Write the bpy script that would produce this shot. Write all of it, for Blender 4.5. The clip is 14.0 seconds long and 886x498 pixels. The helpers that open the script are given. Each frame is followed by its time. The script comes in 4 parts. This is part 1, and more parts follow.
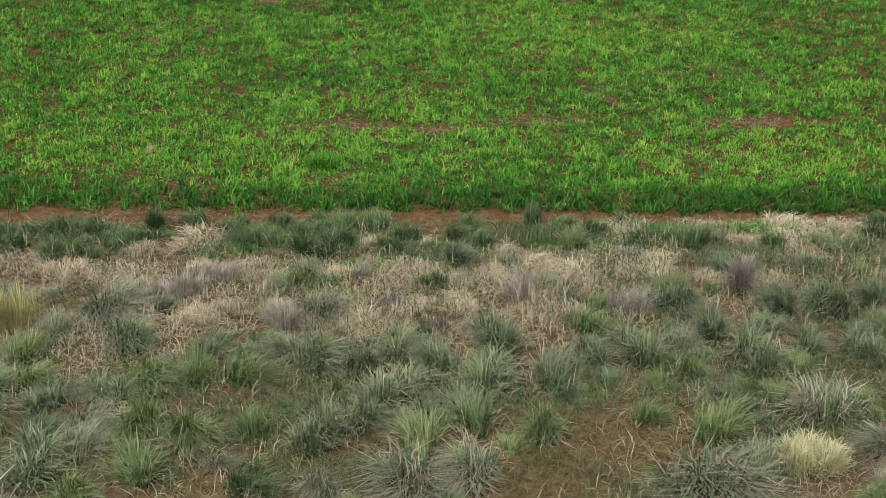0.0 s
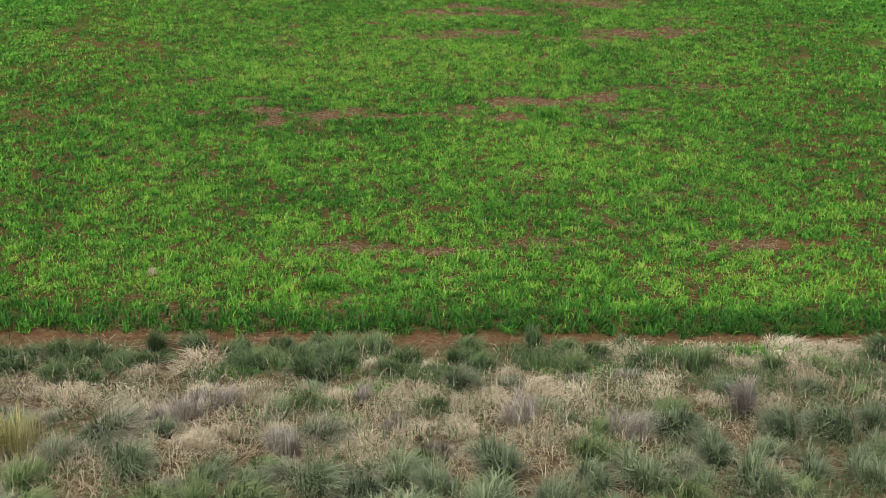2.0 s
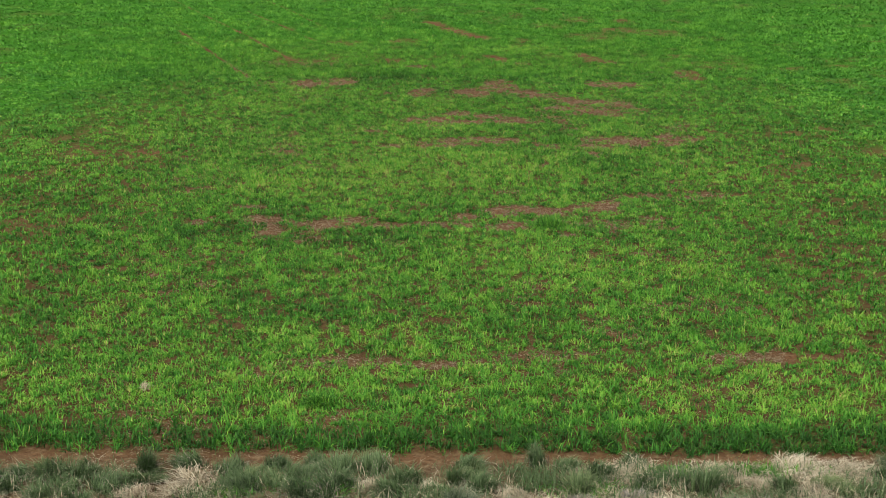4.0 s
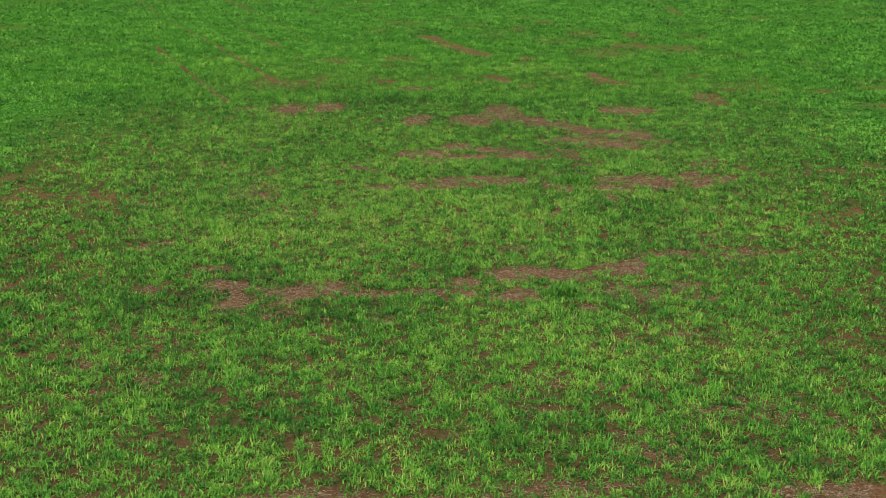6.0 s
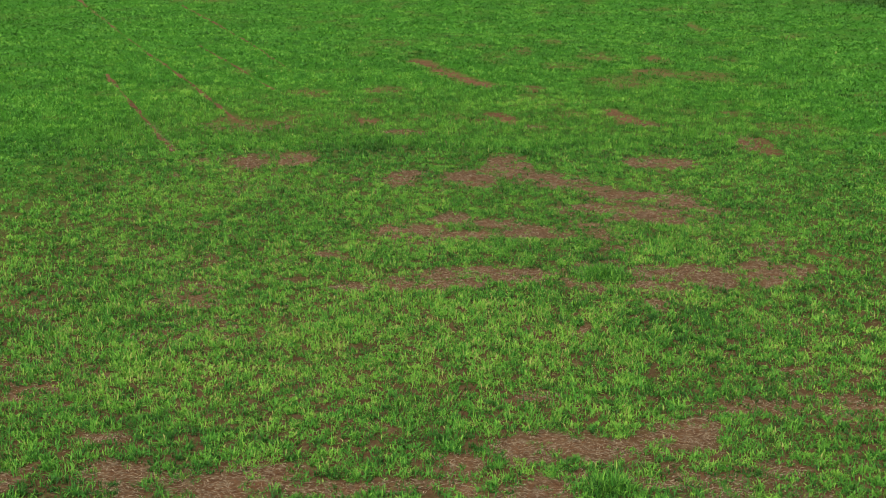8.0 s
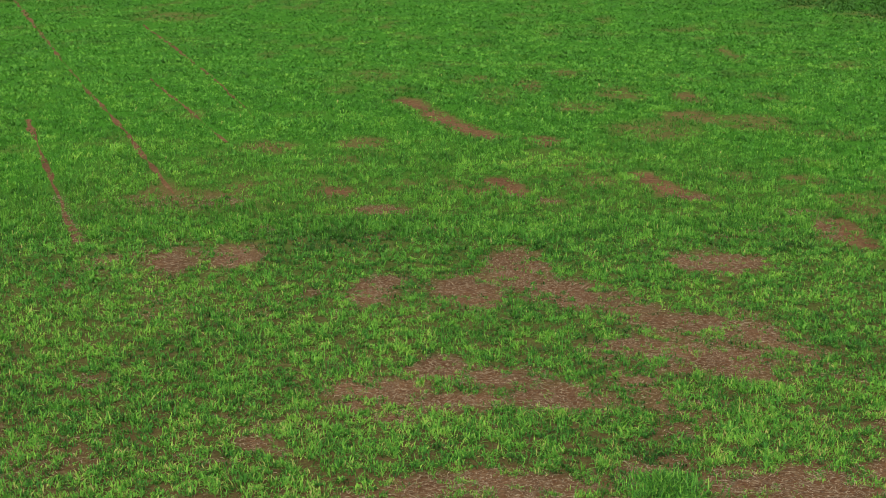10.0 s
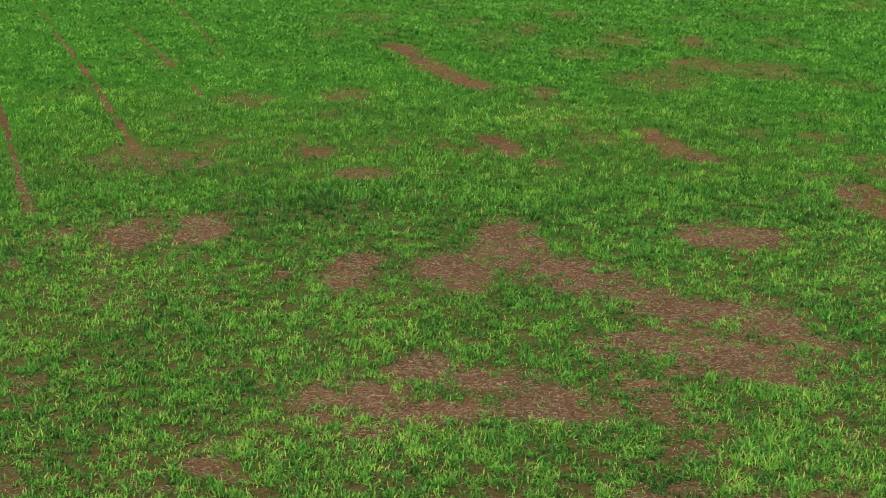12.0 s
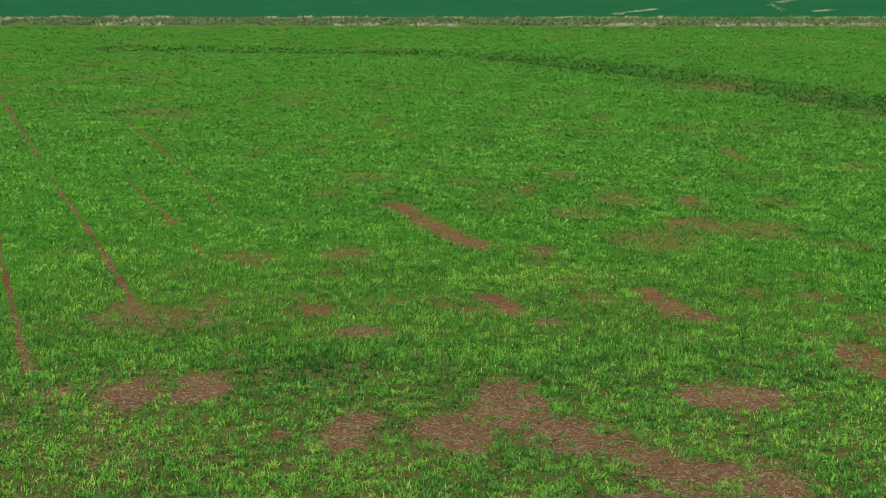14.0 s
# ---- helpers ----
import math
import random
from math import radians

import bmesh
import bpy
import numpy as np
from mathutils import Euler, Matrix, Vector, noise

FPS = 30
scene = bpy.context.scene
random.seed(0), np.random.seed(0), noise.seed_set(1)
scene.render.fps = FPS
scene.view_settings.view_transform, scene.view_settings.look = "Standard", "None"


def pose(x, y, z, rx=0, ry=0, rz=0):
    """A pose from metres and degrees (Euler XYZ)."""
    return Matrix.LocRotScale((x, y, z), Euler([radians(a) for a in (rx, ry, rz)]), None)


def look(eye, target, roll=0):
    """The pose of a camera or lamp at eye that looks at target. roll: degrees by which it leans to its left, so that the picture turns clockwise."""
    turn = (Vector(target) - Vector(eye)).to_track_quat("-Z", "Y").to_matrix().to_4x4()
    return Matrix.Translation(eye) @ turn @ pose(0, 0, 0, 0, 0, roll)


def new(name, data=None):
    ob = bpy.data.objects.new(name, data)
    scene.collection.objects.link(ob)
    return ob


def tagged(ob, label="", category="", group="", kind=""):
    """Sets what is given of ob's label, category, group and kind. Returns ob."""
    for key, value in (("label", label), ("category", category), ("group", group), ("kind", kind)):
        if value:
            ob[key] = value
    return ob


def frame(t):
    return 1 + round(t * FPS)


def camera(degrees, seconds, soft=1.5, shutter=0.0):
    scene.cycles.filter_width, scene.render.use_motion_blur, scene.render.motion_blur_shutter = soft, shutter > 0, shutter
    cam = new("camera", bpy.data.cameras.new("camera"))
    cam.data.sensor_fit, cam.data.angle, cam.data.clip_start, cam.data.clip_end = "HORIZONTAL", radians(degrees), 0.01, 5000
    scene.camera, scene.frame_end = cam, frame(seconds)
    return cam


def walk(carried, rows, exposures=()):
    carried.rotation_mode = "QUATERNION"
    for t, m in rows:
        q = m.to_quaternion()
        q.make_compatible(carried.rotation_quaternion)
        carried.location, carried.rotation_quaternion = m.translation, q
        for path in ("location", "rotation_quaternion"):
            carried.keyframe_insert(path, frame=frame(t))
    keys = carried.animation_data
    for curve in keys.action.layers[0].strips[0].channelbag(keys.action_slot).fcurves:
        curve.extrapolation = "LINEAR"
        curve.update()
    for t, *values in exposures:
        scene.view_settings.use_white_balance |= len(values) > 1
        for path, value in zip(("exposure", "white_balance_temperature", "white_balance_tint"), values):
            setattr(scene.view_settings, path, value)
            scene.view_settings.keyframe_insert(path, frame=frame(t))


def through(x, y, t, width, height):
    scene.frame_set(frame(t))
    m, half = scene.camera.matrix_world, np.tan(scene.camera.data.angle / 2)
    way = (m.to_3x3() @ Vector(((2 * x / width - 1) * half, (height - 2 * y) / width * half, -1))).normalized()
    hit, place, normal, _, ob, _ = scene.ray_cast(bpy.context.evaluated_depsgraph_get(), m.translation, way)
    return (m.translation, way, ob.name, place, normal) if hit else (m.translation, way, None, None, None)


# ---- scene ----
cam = camera(35.97, 14.0, soft=0.7)
walk(cam, [
    (0, pose(0.097, -0.695, 11.301, 65.003, -0.069, 0.172)),
    (0.4, pose(0.081, -0.726, 11.285, 64.996, -0.103, 0.146)),
    (0.5, pose(0.077, -0.732, 11.282, 64.946, -0.111, 0.139)),
    (0.6, pose(0.073, -0.730, 11.290, 64.311, -0.108, 0.129)),
    (0.8, pose(0.064, -0.714, 11.288, 61.675, -0.099, 0.112)),
    (1, pose(0.056, -0.733, 11.292, 60.513, -0.092, 0.091)),
    (1.2, pose(0.052, -0.696, 11.319, 60.482, -0.088, 0.093)),
    (1.5, pose(0.046, -0.708, 11.396, 64.129, -0.084, 0.091)),
    (1.6, pose(0.062, -0.738, 11.414, 65.705, -0.048, 0.121)),
    (1.7, pose(0.057, -0.751, 11.419, 67.235, -0.057, 0.115)),
    (1.9, pose(0.047, -0.747, 11.427, 69.480, -0.075, 0.101)),
    (2, pose(0.042, -0.732, 11.431, 69.933, -0.083, 0.095)),
    (2.5, pose(0.057, -0.710, 11.480, 70.035, -0.069, 0.115)),
    (2.7, pose(0.049, -0.710, 11.488, 71.583, -0.071, 0.100)),
    (2.8, pose(0.045, -0.710, 11.494, 72.578, -0.072, 0.092)),
    (2.9, pose(0.042, -0.711, 11.502, 73.656, -0.073, 0.084)),
    (3, pose(0.038, -0.705, 11.509, 73.984, -0.074, 0.077)),
    (3.2, pose(0.048, -0.698, 11.491, 74.175, -0.072, 0.102)),
    (3.4, pose(0.047, -0.662, 11.490, 74.179, -0.071, 0.100)),
    (3.6, pose(0.044, -0.550, 11.486, 74.193, -0.071, 0.093)),
    (3.8, pose(0.039, -0.358, 11.480, 74.212, -0.070, 0.083)),
    (4, pose(0.034, -0.085, 11.472, 74.236, -0.068, 0.071)),
    (4.2, pose(0.028, 0.270, 11.464, 74.263, -0.067, 0.057)),
    (4.4, pose(0.021, 0.709, 11.456, 74.290, -0.065, 0.043)),
    (4.6, pose(0.015, 1.231, 11.448, 74.316, -0.064, 0.030)),
    (4.8, pose(0.010, 1.839, 11.441, 74.338, -0.062, 0.019)),
    (5, pose(0.007, 2.531, 11.436, 74.355, -0.062, 0.010)),
    (5.3, pose(0.004, 3.731, 11.433, 74.365, -0.061, 0.005)),
    (5.5, pose(0.025, 4.610, 11.427, 74.390, -0.077, 0.019)),
    (6, pose(0.096, 7.164, 11.434, 74.383, -0.054, 0.013)),
    (6.5, pose(0.157, 9.957, 11.444, 74.338, -0.058, -0.003)),
    (7, pose(0.207, 12.967, 11.429, 74.363, -0.028, -0.052)),
    (7.5, pose(0.253, 16.184, 11.409, 74.388, -0.025, -0.056)),
    (8, pose(0.318, 19.631, 11.398, 74.392, -0.011, -0.080)),
    (8.5, pose(0.403, 23.255, 11.415, 74.367, 0.026, -0.097)),
    (9, pose(0.505, 26.969, 11.402, 74.430, 0.017, -0.070)),
    (9.2, pose(0.547, 28.520, 11.394, 74.446, 0.033, -0.066)),
    (9.4, pose(0.595, 29.987, 11.403, 74.443, 0.042, -0.066)),
    (9.6, pose(0.643, 31.345, 11.412, 74.440, 0.052, -0.065)),
    (9.8, pose(0.691, 32.586, 11.420, 74.437, 0.062, -0.064)),
    (10, pose(0.739, 33.706, 11.429, 74.435, 0.072, -0.064)),
    (10.2, pose(0.787, 34.698, 11.437, 74.432, 0.082, -0.063)),
    (10.3, pose(0.811, 35.144, 11.442, 74.430, 0.087, -0.063)),
    (10.6, pose(0.883, 36.275, 11.455, 74.426, 0.102, -0.062)),
    (11, pose(0.978, 37.269, 11.472, 74.420, 0.122, -0.061)),
    (11.3, pose(1.050, 37.603, 11.485, 74.416, 0.137, -0.060)),
    (11.5, pose(1.073, 37.684, 11.471, 74.427, 0.103, -0.050)),
    (11.7, pose(1.099, 37.667, 11.491, 73.951, 0.102, -0.061)),
    (11.9, pose(1.124, 37.635, 11.509, 72.804, 0.100, -0.072)),
    (12, pose(1.137, 37.646, 11.505, 71.579, 0.098, -0.079)),
    (12.2, pose(1.151, 37.653, 11.522, 70.382, 0.088, -0.085)),
    (12.5, pose(1.171, 37.603, 11.579, 70.034, 0.073, -0.091)),
    (12.8, pose(1.166, 37.612, 11.603, 70.066, 0.077, -0.096)),
    (13, pose(1.162, 37.598, 11.629, 70.554, 0.080, -0.098)),
    (13.1, pose(1.147, 37.587, 11.617, 71.785, 0.055, -0.100)),
    (13.2, pose(1.133, 37.579, 11.610, 73.128, 0.030, -0.103)),
    (13.4, pose(1.103, 37.571, 11.612, 76.235, -0.022, -0.112)),
    (13.5, pose(1.088, 37.589, 11.606, 77.245, -0.048, -0.118)),
    (13.7, pose(1.094, 37.587, 11.617, 77.834, -0.044, -0.113)),
    (14, pose(1.103, 37.596, 11.613, 78.116, -0.039, -0.106)),
], exposures=[(0.0, 0.68, 6500, 10), (14.0, 0.68, 6500, 10)])

# ---- light: an overcast sky with a weak, very wide sun ----
world = bpy.data.worlds.new("overcast_sky")
scene.world = world
world.use_nodes = True
wn = world.node_tree
sky = wn.nodes.new("ShaderNodeTexSky")
sky.sky_type = "NISHITA"
sky.sun_disc = False
sky.sun_elevation, sky.sun_rotation = radians(52), radians(200)
sky.dust_density = 4.0
grey = wn.nodes.new("ShaderNodeHueSaturation")
grey.inputs["Saturation"].default_value = 0.25
wn.links.new(sky.outputs["Color"], grey.inputs["Color"])
wn.links.new(grey.outputs["Color"], wn.nodes["Background"].inputs["Color"])
wn.nodes["Background"].inputs["Strength"].default_value = 0.085
sun = new("sun", bpy.data.lights.new("sun", "SUN"))
sun.data.energy, sun.data.angle, sun.data.color = 1.5, radians(12), (1.0, 0.97, 0.92)
# the sun stands high, behind the camera and to its left
sun.matrix_world = look((-6, -16, 30), (0, 0, 0))


# ---- noise over the plan ----
def lattice(ix, iy, seed):
    n = (ix * 374761393 + iy * 668265263 + seed * 2147483647) & 0xFFFFFFFF
    n = ((n ^ (n >> 13)) * 1274126177) & 0xFFFFFFFF
    return ((n ^ (n >> 16)) & 0xFFFF) / 65535.0


def smooth_noise(x, y, size, seed):
    """Value noise from 0 to 1 with cells of that size in metres."""
    x, y = np.asarray(x) / size, np.asarray(y) / size
    ix, iy = np.floor(x).astype(np.int64), np.floor(y).astype(np.int64)
    fx, fy = x - ix, y - iy
    fx, fy = fx * fx * (3 - 2 * fx), fy * fy * (3 - 2 * fy)
    a, b = lattice(ix, iy, seed), lattice(ix + 1, iy, seed)
    c, d = lattice(ix, iy + 1, seed), lattice(ix + 1, iy + 1, seed)
    return (a + (b - a) * fx) * (1 - fy) + (c + (d - c) * fx) * fy


def cloud(x, y, size, seed, octaves=3):
    total, weight, amount = 0.0, 0.0, 1.0
    for k in range(octaves):
        total = total + amount * smooth_noise(x, y, size / 2 ** k, seed + 17 * k)
        weight += amount
        amount *= 0.55
    return total / weight


# ---- plan of the field: bare soil, wheel tracks, shallow drain ----
EDGE_NEAR, EDGE_CROP = 24.75, 25.45      # the bare strip between tussocks and crop
FAR_EDGE, FAR_FIELD = 289.4, 328.8       # the far verge and the field beyond
BARE = []


def bare(x, y, rx, ry, amount):
    BARE.append((x, y, rx, ry, amount))


bare(-8.46, 26.90, 0.06, 0.16, 0.40)
bare(-1.98, 27.48, 0.19, 0.10, 0.30)
bare(-1.81, 29.11, 0.08, 0.22, 0.30)
bare(8.44, 29.56, 0.33, 0.19, 0.50)
bare(7.04, 30.20, 1.36, 0.16, 0.40)
bare(2.94, 30.30, 0.18, 0.59, 0.45)
bare(10.16, 30.53, 0.31, 0.16, 0.40)
bare(-2.25, 30.55, 1.10, 0.40, 0.75)
bare(-0.60, 30.60, 1.93, 0.20, 0.85)
bare(7.29, 30.76, 1.25, 0.32, 0.95)
bare(8.85, 30.77, 0.59, 0.16, 0.75)
bare(2.54, 31.10, 1.33, 0.29, 0.50)
bare(-1.18, 35.20, 0.12, 0.77, 0.35)
bare(10.55, 35.73, 0.17, 0.31, 0.30)
bare(-7.44, 35.84, 0.24, 0.21, 0.40)
bare(3.96, 36.44, 0.48, 0.22, 0.40)
bare(-6.81, 36.65, 0.21, 0.38, 0.50)
bare(2.41, 36.76, 0.45, 0.33, 0.35)
bare(-8.34, 37.83, 0.22, 0.47, 0.50)
bare(10.29, 39.39, 0.35, 0.50, 0.50)
bare(-3.28, 39.75, 0.14, 0.45, 0.40)
bare(6.14, 40.00, 0.53, 0.26, 0.60)
bare(2.00, 41.00, 0.42, 0.18, 0.40)
bare(-1.72, 41.10, 0.22, 0.40, 0.60)
bare(-4.60, 41.52, 0.51, 0.21, 0.40)
bare(3.96, 42.05, 0.19, 0.38, 0.85)
bare(-5.69, 42.89, 0.33, 0.90, 1.00)
bare(5.81, 43.07, 0.54, 0.49, 0.85)
bare(7.20, 43.11, 0.48, 0.23, 0.55)
bare(0.48, 43.20, 5.42, 0.05, 0.70)
bare(2.09, 43.22, 0.34, 0.58, 1.00)
bare(-3.95, 43.44, 0.42, 0.62, 1.00)
bare(-1.89, 43.44, 1.03, 0.31, 0.90)
bare(0.18, 43.50, 1.03, 0.25, 0.85)
bare(1.09, 43.63, 5.74, 0.06, 0.75)
bare(-8.23, 43.66, 0.27, 0.47, 0.85)
bare(4.54, 43.82, 2.09, 0.26, 0.80)
bare(-4.76, 43.93, 0.43, 0.27, 0.65)
bare(-6.16, 43.98, 0.46, 0.65, 0.95)
bare(-5.43, 44.06, 0.28, 0.57, 0.75)
bare(-3.15, 44.14, 0.65, 0.49, 0.85)
bare(7.03, 44.27, 0.56, 0.33, 0.65)
bare(8.29, 44.54, 0.25, 0.27, 0.50)
bare(4.58, 44.55, 2.83, 0.05, 0.65)
bare(0.70, 44.60, 0.42, 0.54, 0.75)
bare(3.51, 45.20, 0.96, 0.58, 1.00)
bare(2.21, 45.43, 0.87, 0.71, 1.00)
bare(5.18, 45.86, 0.69, 0.73, 0.70)
bare(-6.68, 45.90, 0.36, 0.33, 0.75)
bare(5.92, 46.14, 0.26, 0.83, 1.00)
bare(9.24, 47.47, 0.62, 0.64, 0.60)
bare(7.40, 47.55, 1.24, 0.56, 0.55)
bare(10.43, 47.79, 0.62, 0.33, 0.50)
bare(2.56, 48.10, 0.48, 0.31, 0.50)
bare(-9.25, 49.05, 0.57, 0.44, 0.30)
bare(9.82, 49.14, 0.22, 0.35, 0.30)
bare(-10.94, 49.38, 0.14, 0.33, 0.40)
bare(3.98, 52.51, 0.29, 0.31, 0.50)
bare(2.76, 52.68, 0.26, 0.28, 0.40)
bare(-9.91, 53.06, 0.56, 0.41, 0.35)
bare(-3.99, 54.10, 0.36, 0.23, 0.40)
bare(-4.03, 54.49, 0.37, 0.23, 0.30)
bare(6.28, 54.68, 0.31, 0.43, 0.75)
bare(6.26, 54.73, 0.21, 0.35, 0.60)
bare(-6.30, 54.74, 0.86, 0.24, 0.40)
bare(3.97, 54.96, 0.37, 0.16, 0.30)
bare(-6.62, 55.06, 1.00, 0.41, 0.60)
bare(-2.31, 56.04, 0.55, 0.30, 0.90)
bare(-6.98, 56.05, 0.69, 1.00, 0.50)
bare(-2.14, 56.18, 0.30, 0.38, 0.70)
bare(6.44, 56.23, 0.78, 0.62, 0.80)
bare(-6.18, 56.26, 0.71, 0.27, 0.50)
bare(-7.43, 56.35, 0.39, 0.36, 0.50)
bare(4.40, 56.50, 0.52, 0.72, 0.70)
bare(0.62, 56.69, 0.92, 0.55, 0.90)
bare(-0.83, 56.70, 0.52, 0.73, 0.75)
bare(2.49, 57.38, 0.94, 0.63, 0.80)
bare(7.86, 57.39, 0.94, 1.10, 0.95)
bare(0.11, 57.63, 0.43, 0.58, 0.80)
bare(6.59, 57.70, 0.80, 0.65, 0.92)
bare(2.49, 57.72, 1.31, 0.56, 0.92)
bare(9.77, 57.75, 0.61, 1.03, 0.90)
bare(6.79, 57.77, 0.61, 0.74, 0.95)
bare(7.89, 57.79, 0.85, 0.75, 0.95)
bare(0.58, 57.86, 0.76, 0.62, 0.90)
bare(1.33, 57.98, 0.79, 0.55, 0.90)
bare(10.78, 58.00, 0.46, 0.59, 0.85)
bare(4.74, 58.01, 0.43, 0.79, 0.85)
bare(4.97, 58.11, 0.44, 0.69, 0.70)
bare(-4.20, 58.86, 0.45, 0.20, 0.50)
bare(5.44, 58.88, 0.32, 0.51, 0.50)
bare(-2.88, 59.47, 0.43, 0.29, 0.50)
bare(-3.25, 60.02, 0.47, 0.41, 0.85)
bare(-3.08, 60.30, 0.51, 0.49, 0.60)
bare(5.68, 60.48, 0.53, 0.38, 0.40)
bare(-2.90, 60.50, 0.47, 0.49, 0.40)
bare(8.83, 60.80, 0.16, 0.42, 0.50)
bare(3.84, 61.00, 0.32, 0.24, 0.30)
bare(1.69, 61.01, 0.32, 0.24, 0.30)
bare(6.00, 61.13, 0.74, 0.35, 0.40)
bare(-0.23, 61.28, 0.73, 0.47, 0.80)
bare(8.75, 61.48, 0.15, 0.72, 0.40)
bare(-1.41, 61.95, 0.56, 0.45, 0.50)
bare(4.24, 62.03, 0.64, 0.43, 0.60)
bare(5.84, 62.05, 0.45, 0.71, 0.60)
bare(1.37, 62.14, 1.12, 0.52, 0.92)
bare(-1.20, 62.24, 0.46, 0.50, 0.60)
bare(3.23, 62.33, 0.96, 0.86, 0.85)
bare(-0.59, 62.81, 1.06, 0.68, 0.85)
bare(5.41, 62.99, 0.58, 0.76, 0.60)
bare(-7.53, 63.23, 0.38, 0.39, 0.60)
bare(8.23, 63.59, 0.50, 0.61, 0.60)
bare(10.11, 63.69, 0.88, 0.35, 0.30)
bare(2.24, 63.70, 1.04, 0.58, 0.90)
bare(7.94, 64.28, 0.66, 0.38, 0.60)
bare(0.67, 64.29, 0.72, 0.71, 0.95)
bare(4.86, 64.42, 0.33, 0.87, 0.50)
bare(7.53, 64.90, 1.47, 1.02, 0.85)
bare(9.44, 65.53, 0.66, 0.90, 0.65)
bare(5.35, 65.57, 1.06, 0.62, 0.80)
bare(6.57, 66.56, 0.64, 0.61, 0.60)
bare(8.69, 66.81, 0.91, 0.88, 0.85)
bare(-6.31, 67.35, 0.13, 0.33, 0.50)
bare(-0.44, 67.48, 0.07, 0.28, 0.40)
bare(6.92, 67.48, 1.26, 0.86, 0.85)
bare(-4.13, 67.78, 0.13, 0.19, 0.40)
bare(2.63, 67.93, 0.13, 0.38, 0.30)
bare(-7.21, 68.06, 0.27, 0.30, 0.40)
bare(6.04, 68.30, 0.81, 1.16, 0.60)
bare(5.48, 69.29, 0.84, 1.22, 0.65)
bare(11.66, 69.88, 0.28, 0.42, 0.25)
bare(-2.80, 69.95, 0.32, 0.42, 0.60)
bare(4.15, 70.07, 1.00, 1.34, 0.85)
bare(1.65, 70.36, 0.79, 1.51, 0.90)
bare(0.97, 70.47, 0.47, 0.98, 0.85)
bare(-10.03, 71.08, 0.26, 0.45, 0.60)
bare(3.04, 72.28, 0.83, 2.04, 0.90)
bare(8.96, 73.10, 1.39, 0.90, 0.92)
bare(-9.63, 73.28, 0.47, 0.68, 0.60)
bare(-7.42, 73.44, 0.62, 1.52, 0.85)
bare(-5.57, 73.82, 0.83, 1.16, 0.80)
bare(-8.40, 73.96, 0.39, 0.78, 0.40)
bare(-6.88, 74.48, 0.36, 0.80, 0.50)
bare(-3.92, 75.75, 0.29, 0.37, 0.40)
bare(9.84, 75.90, 0.41, 0.43, 0.40)
bare(-1.39, 76.25, 0.46, 0.44, 0.50)
bare(13.79, 76.75, 0.66, 1.64, 0.80)
bare(-5.06, 77.16, 0.26, 0.76, 0.40)
bare(0.55, 77.28, 0.77, 0.43, 0.45)
bare(12.59, 78.62, 0.35, 0.48, 0.40)
bare(-1.42, 79.80, 1.04, 0.68, 0.75)
bare(-7.98, 80.32, 0.55, 0.49, 0.40)
bare(4.44, 81.06, 0.42, 0.54, 0.70)
bare(-9.34, 81.99, 1.42, 0.45, 0.35)
bare(-3.26, 82.67, 0.77, 0.65, 0.70)
bare(13.52, 82.67, 0.29, 0.77, 0.30)
bare(-6.87, 82.80, 0.43, 1.54, 0.50)
bare(-6.40, 90.86, 0.95, 1.04, 0.60)
bare(-9.64, 82.23, 0.94, 1.68, 0.50)
bare(-7.64, 81.52, 1.48, 1.27, 0.50)
bare(-3.33, 82.84, 0.67, 0.76, 0.80)
bare(-6.62, 91.04, 1.00, 1.20, 0.70)
bare(-2.81, 91.75, 1.01, 1.33, 0.60)
bare(4.40, 81.12, 0.37, 0.53, 0.70)
bare(14.55, 84.47, 0.79, 0.81, 0.55)
bare(12.24, 85.28, 0.70, 0.59, 0.50)
bare(5.22, 92.17, 0.68, 0.92, 0.90)
bare(10.26, 94.91, 1.78, 2.37, 0.60)
bare(12.78, 98.57, 1.26, 1.46, 0.80)
bare(15.39, 97.36, 1.60, 1.54, 0.60)
bare(7.96, 101.20, 1.05, 1.80, 0.60)
bare(-3.02, 88.41, 0.53, 0.95, 0.40)
bare(18.40, 93.71, 0.93, 1.14, 0.50)
bare(6.95, 101.50, 0.53, 1.45, 0.70)
bare(-3.18, 111.74, 1.24, 1.97, 0.60)
bare(-4.69, 106.66, 0.86, 1.29, 0.50)
bare(-1.78, 106.66, 0.58, 1.29, 0.50)
bare(2.95, 110.33, 0.61, 1.42, 0.80)
bare(5.46, 108.20, 0.74, 2.07, 0.80)
bare(7.98, 112.78, 0.70, 1.62, 0.80)
bare(10.18, 105.37, 1.13, 2.49, 0.70)
bare(13.70, 104.26, 0.84, 1.85, 0.95)
bare(17.52, 104.27, 0.98, 1.37, 0.70)
bare(17.06, 120.74, 0.34, 1.23, 0.70)
bare(19.18, 121.36, 0.52, 3.12, 0.90)
bare(23.72, 121.07, 1.38, 1.48, 0.50)
bare(25.41, 115.47, 0.81, 1.62, 0.60)
bare(-20.42, 145.24, 2.55, 2.64, 0.80)
bare(-15.89, 157.18, 0.25, 6.25, 0.70)
bare(8.23, 132.42, 0.78, 1.90, 0.60)
bare(11.96, 132.43, 1.76, 1.90, 0.50)
bare(3.64, 104.54, 0.84, 2.43, 0.50)
bare(1.84, 109.82, 0.75, 0.94, 0.50)
bare(-1.34, 130.15, 0.96, 1.51, 0.50)
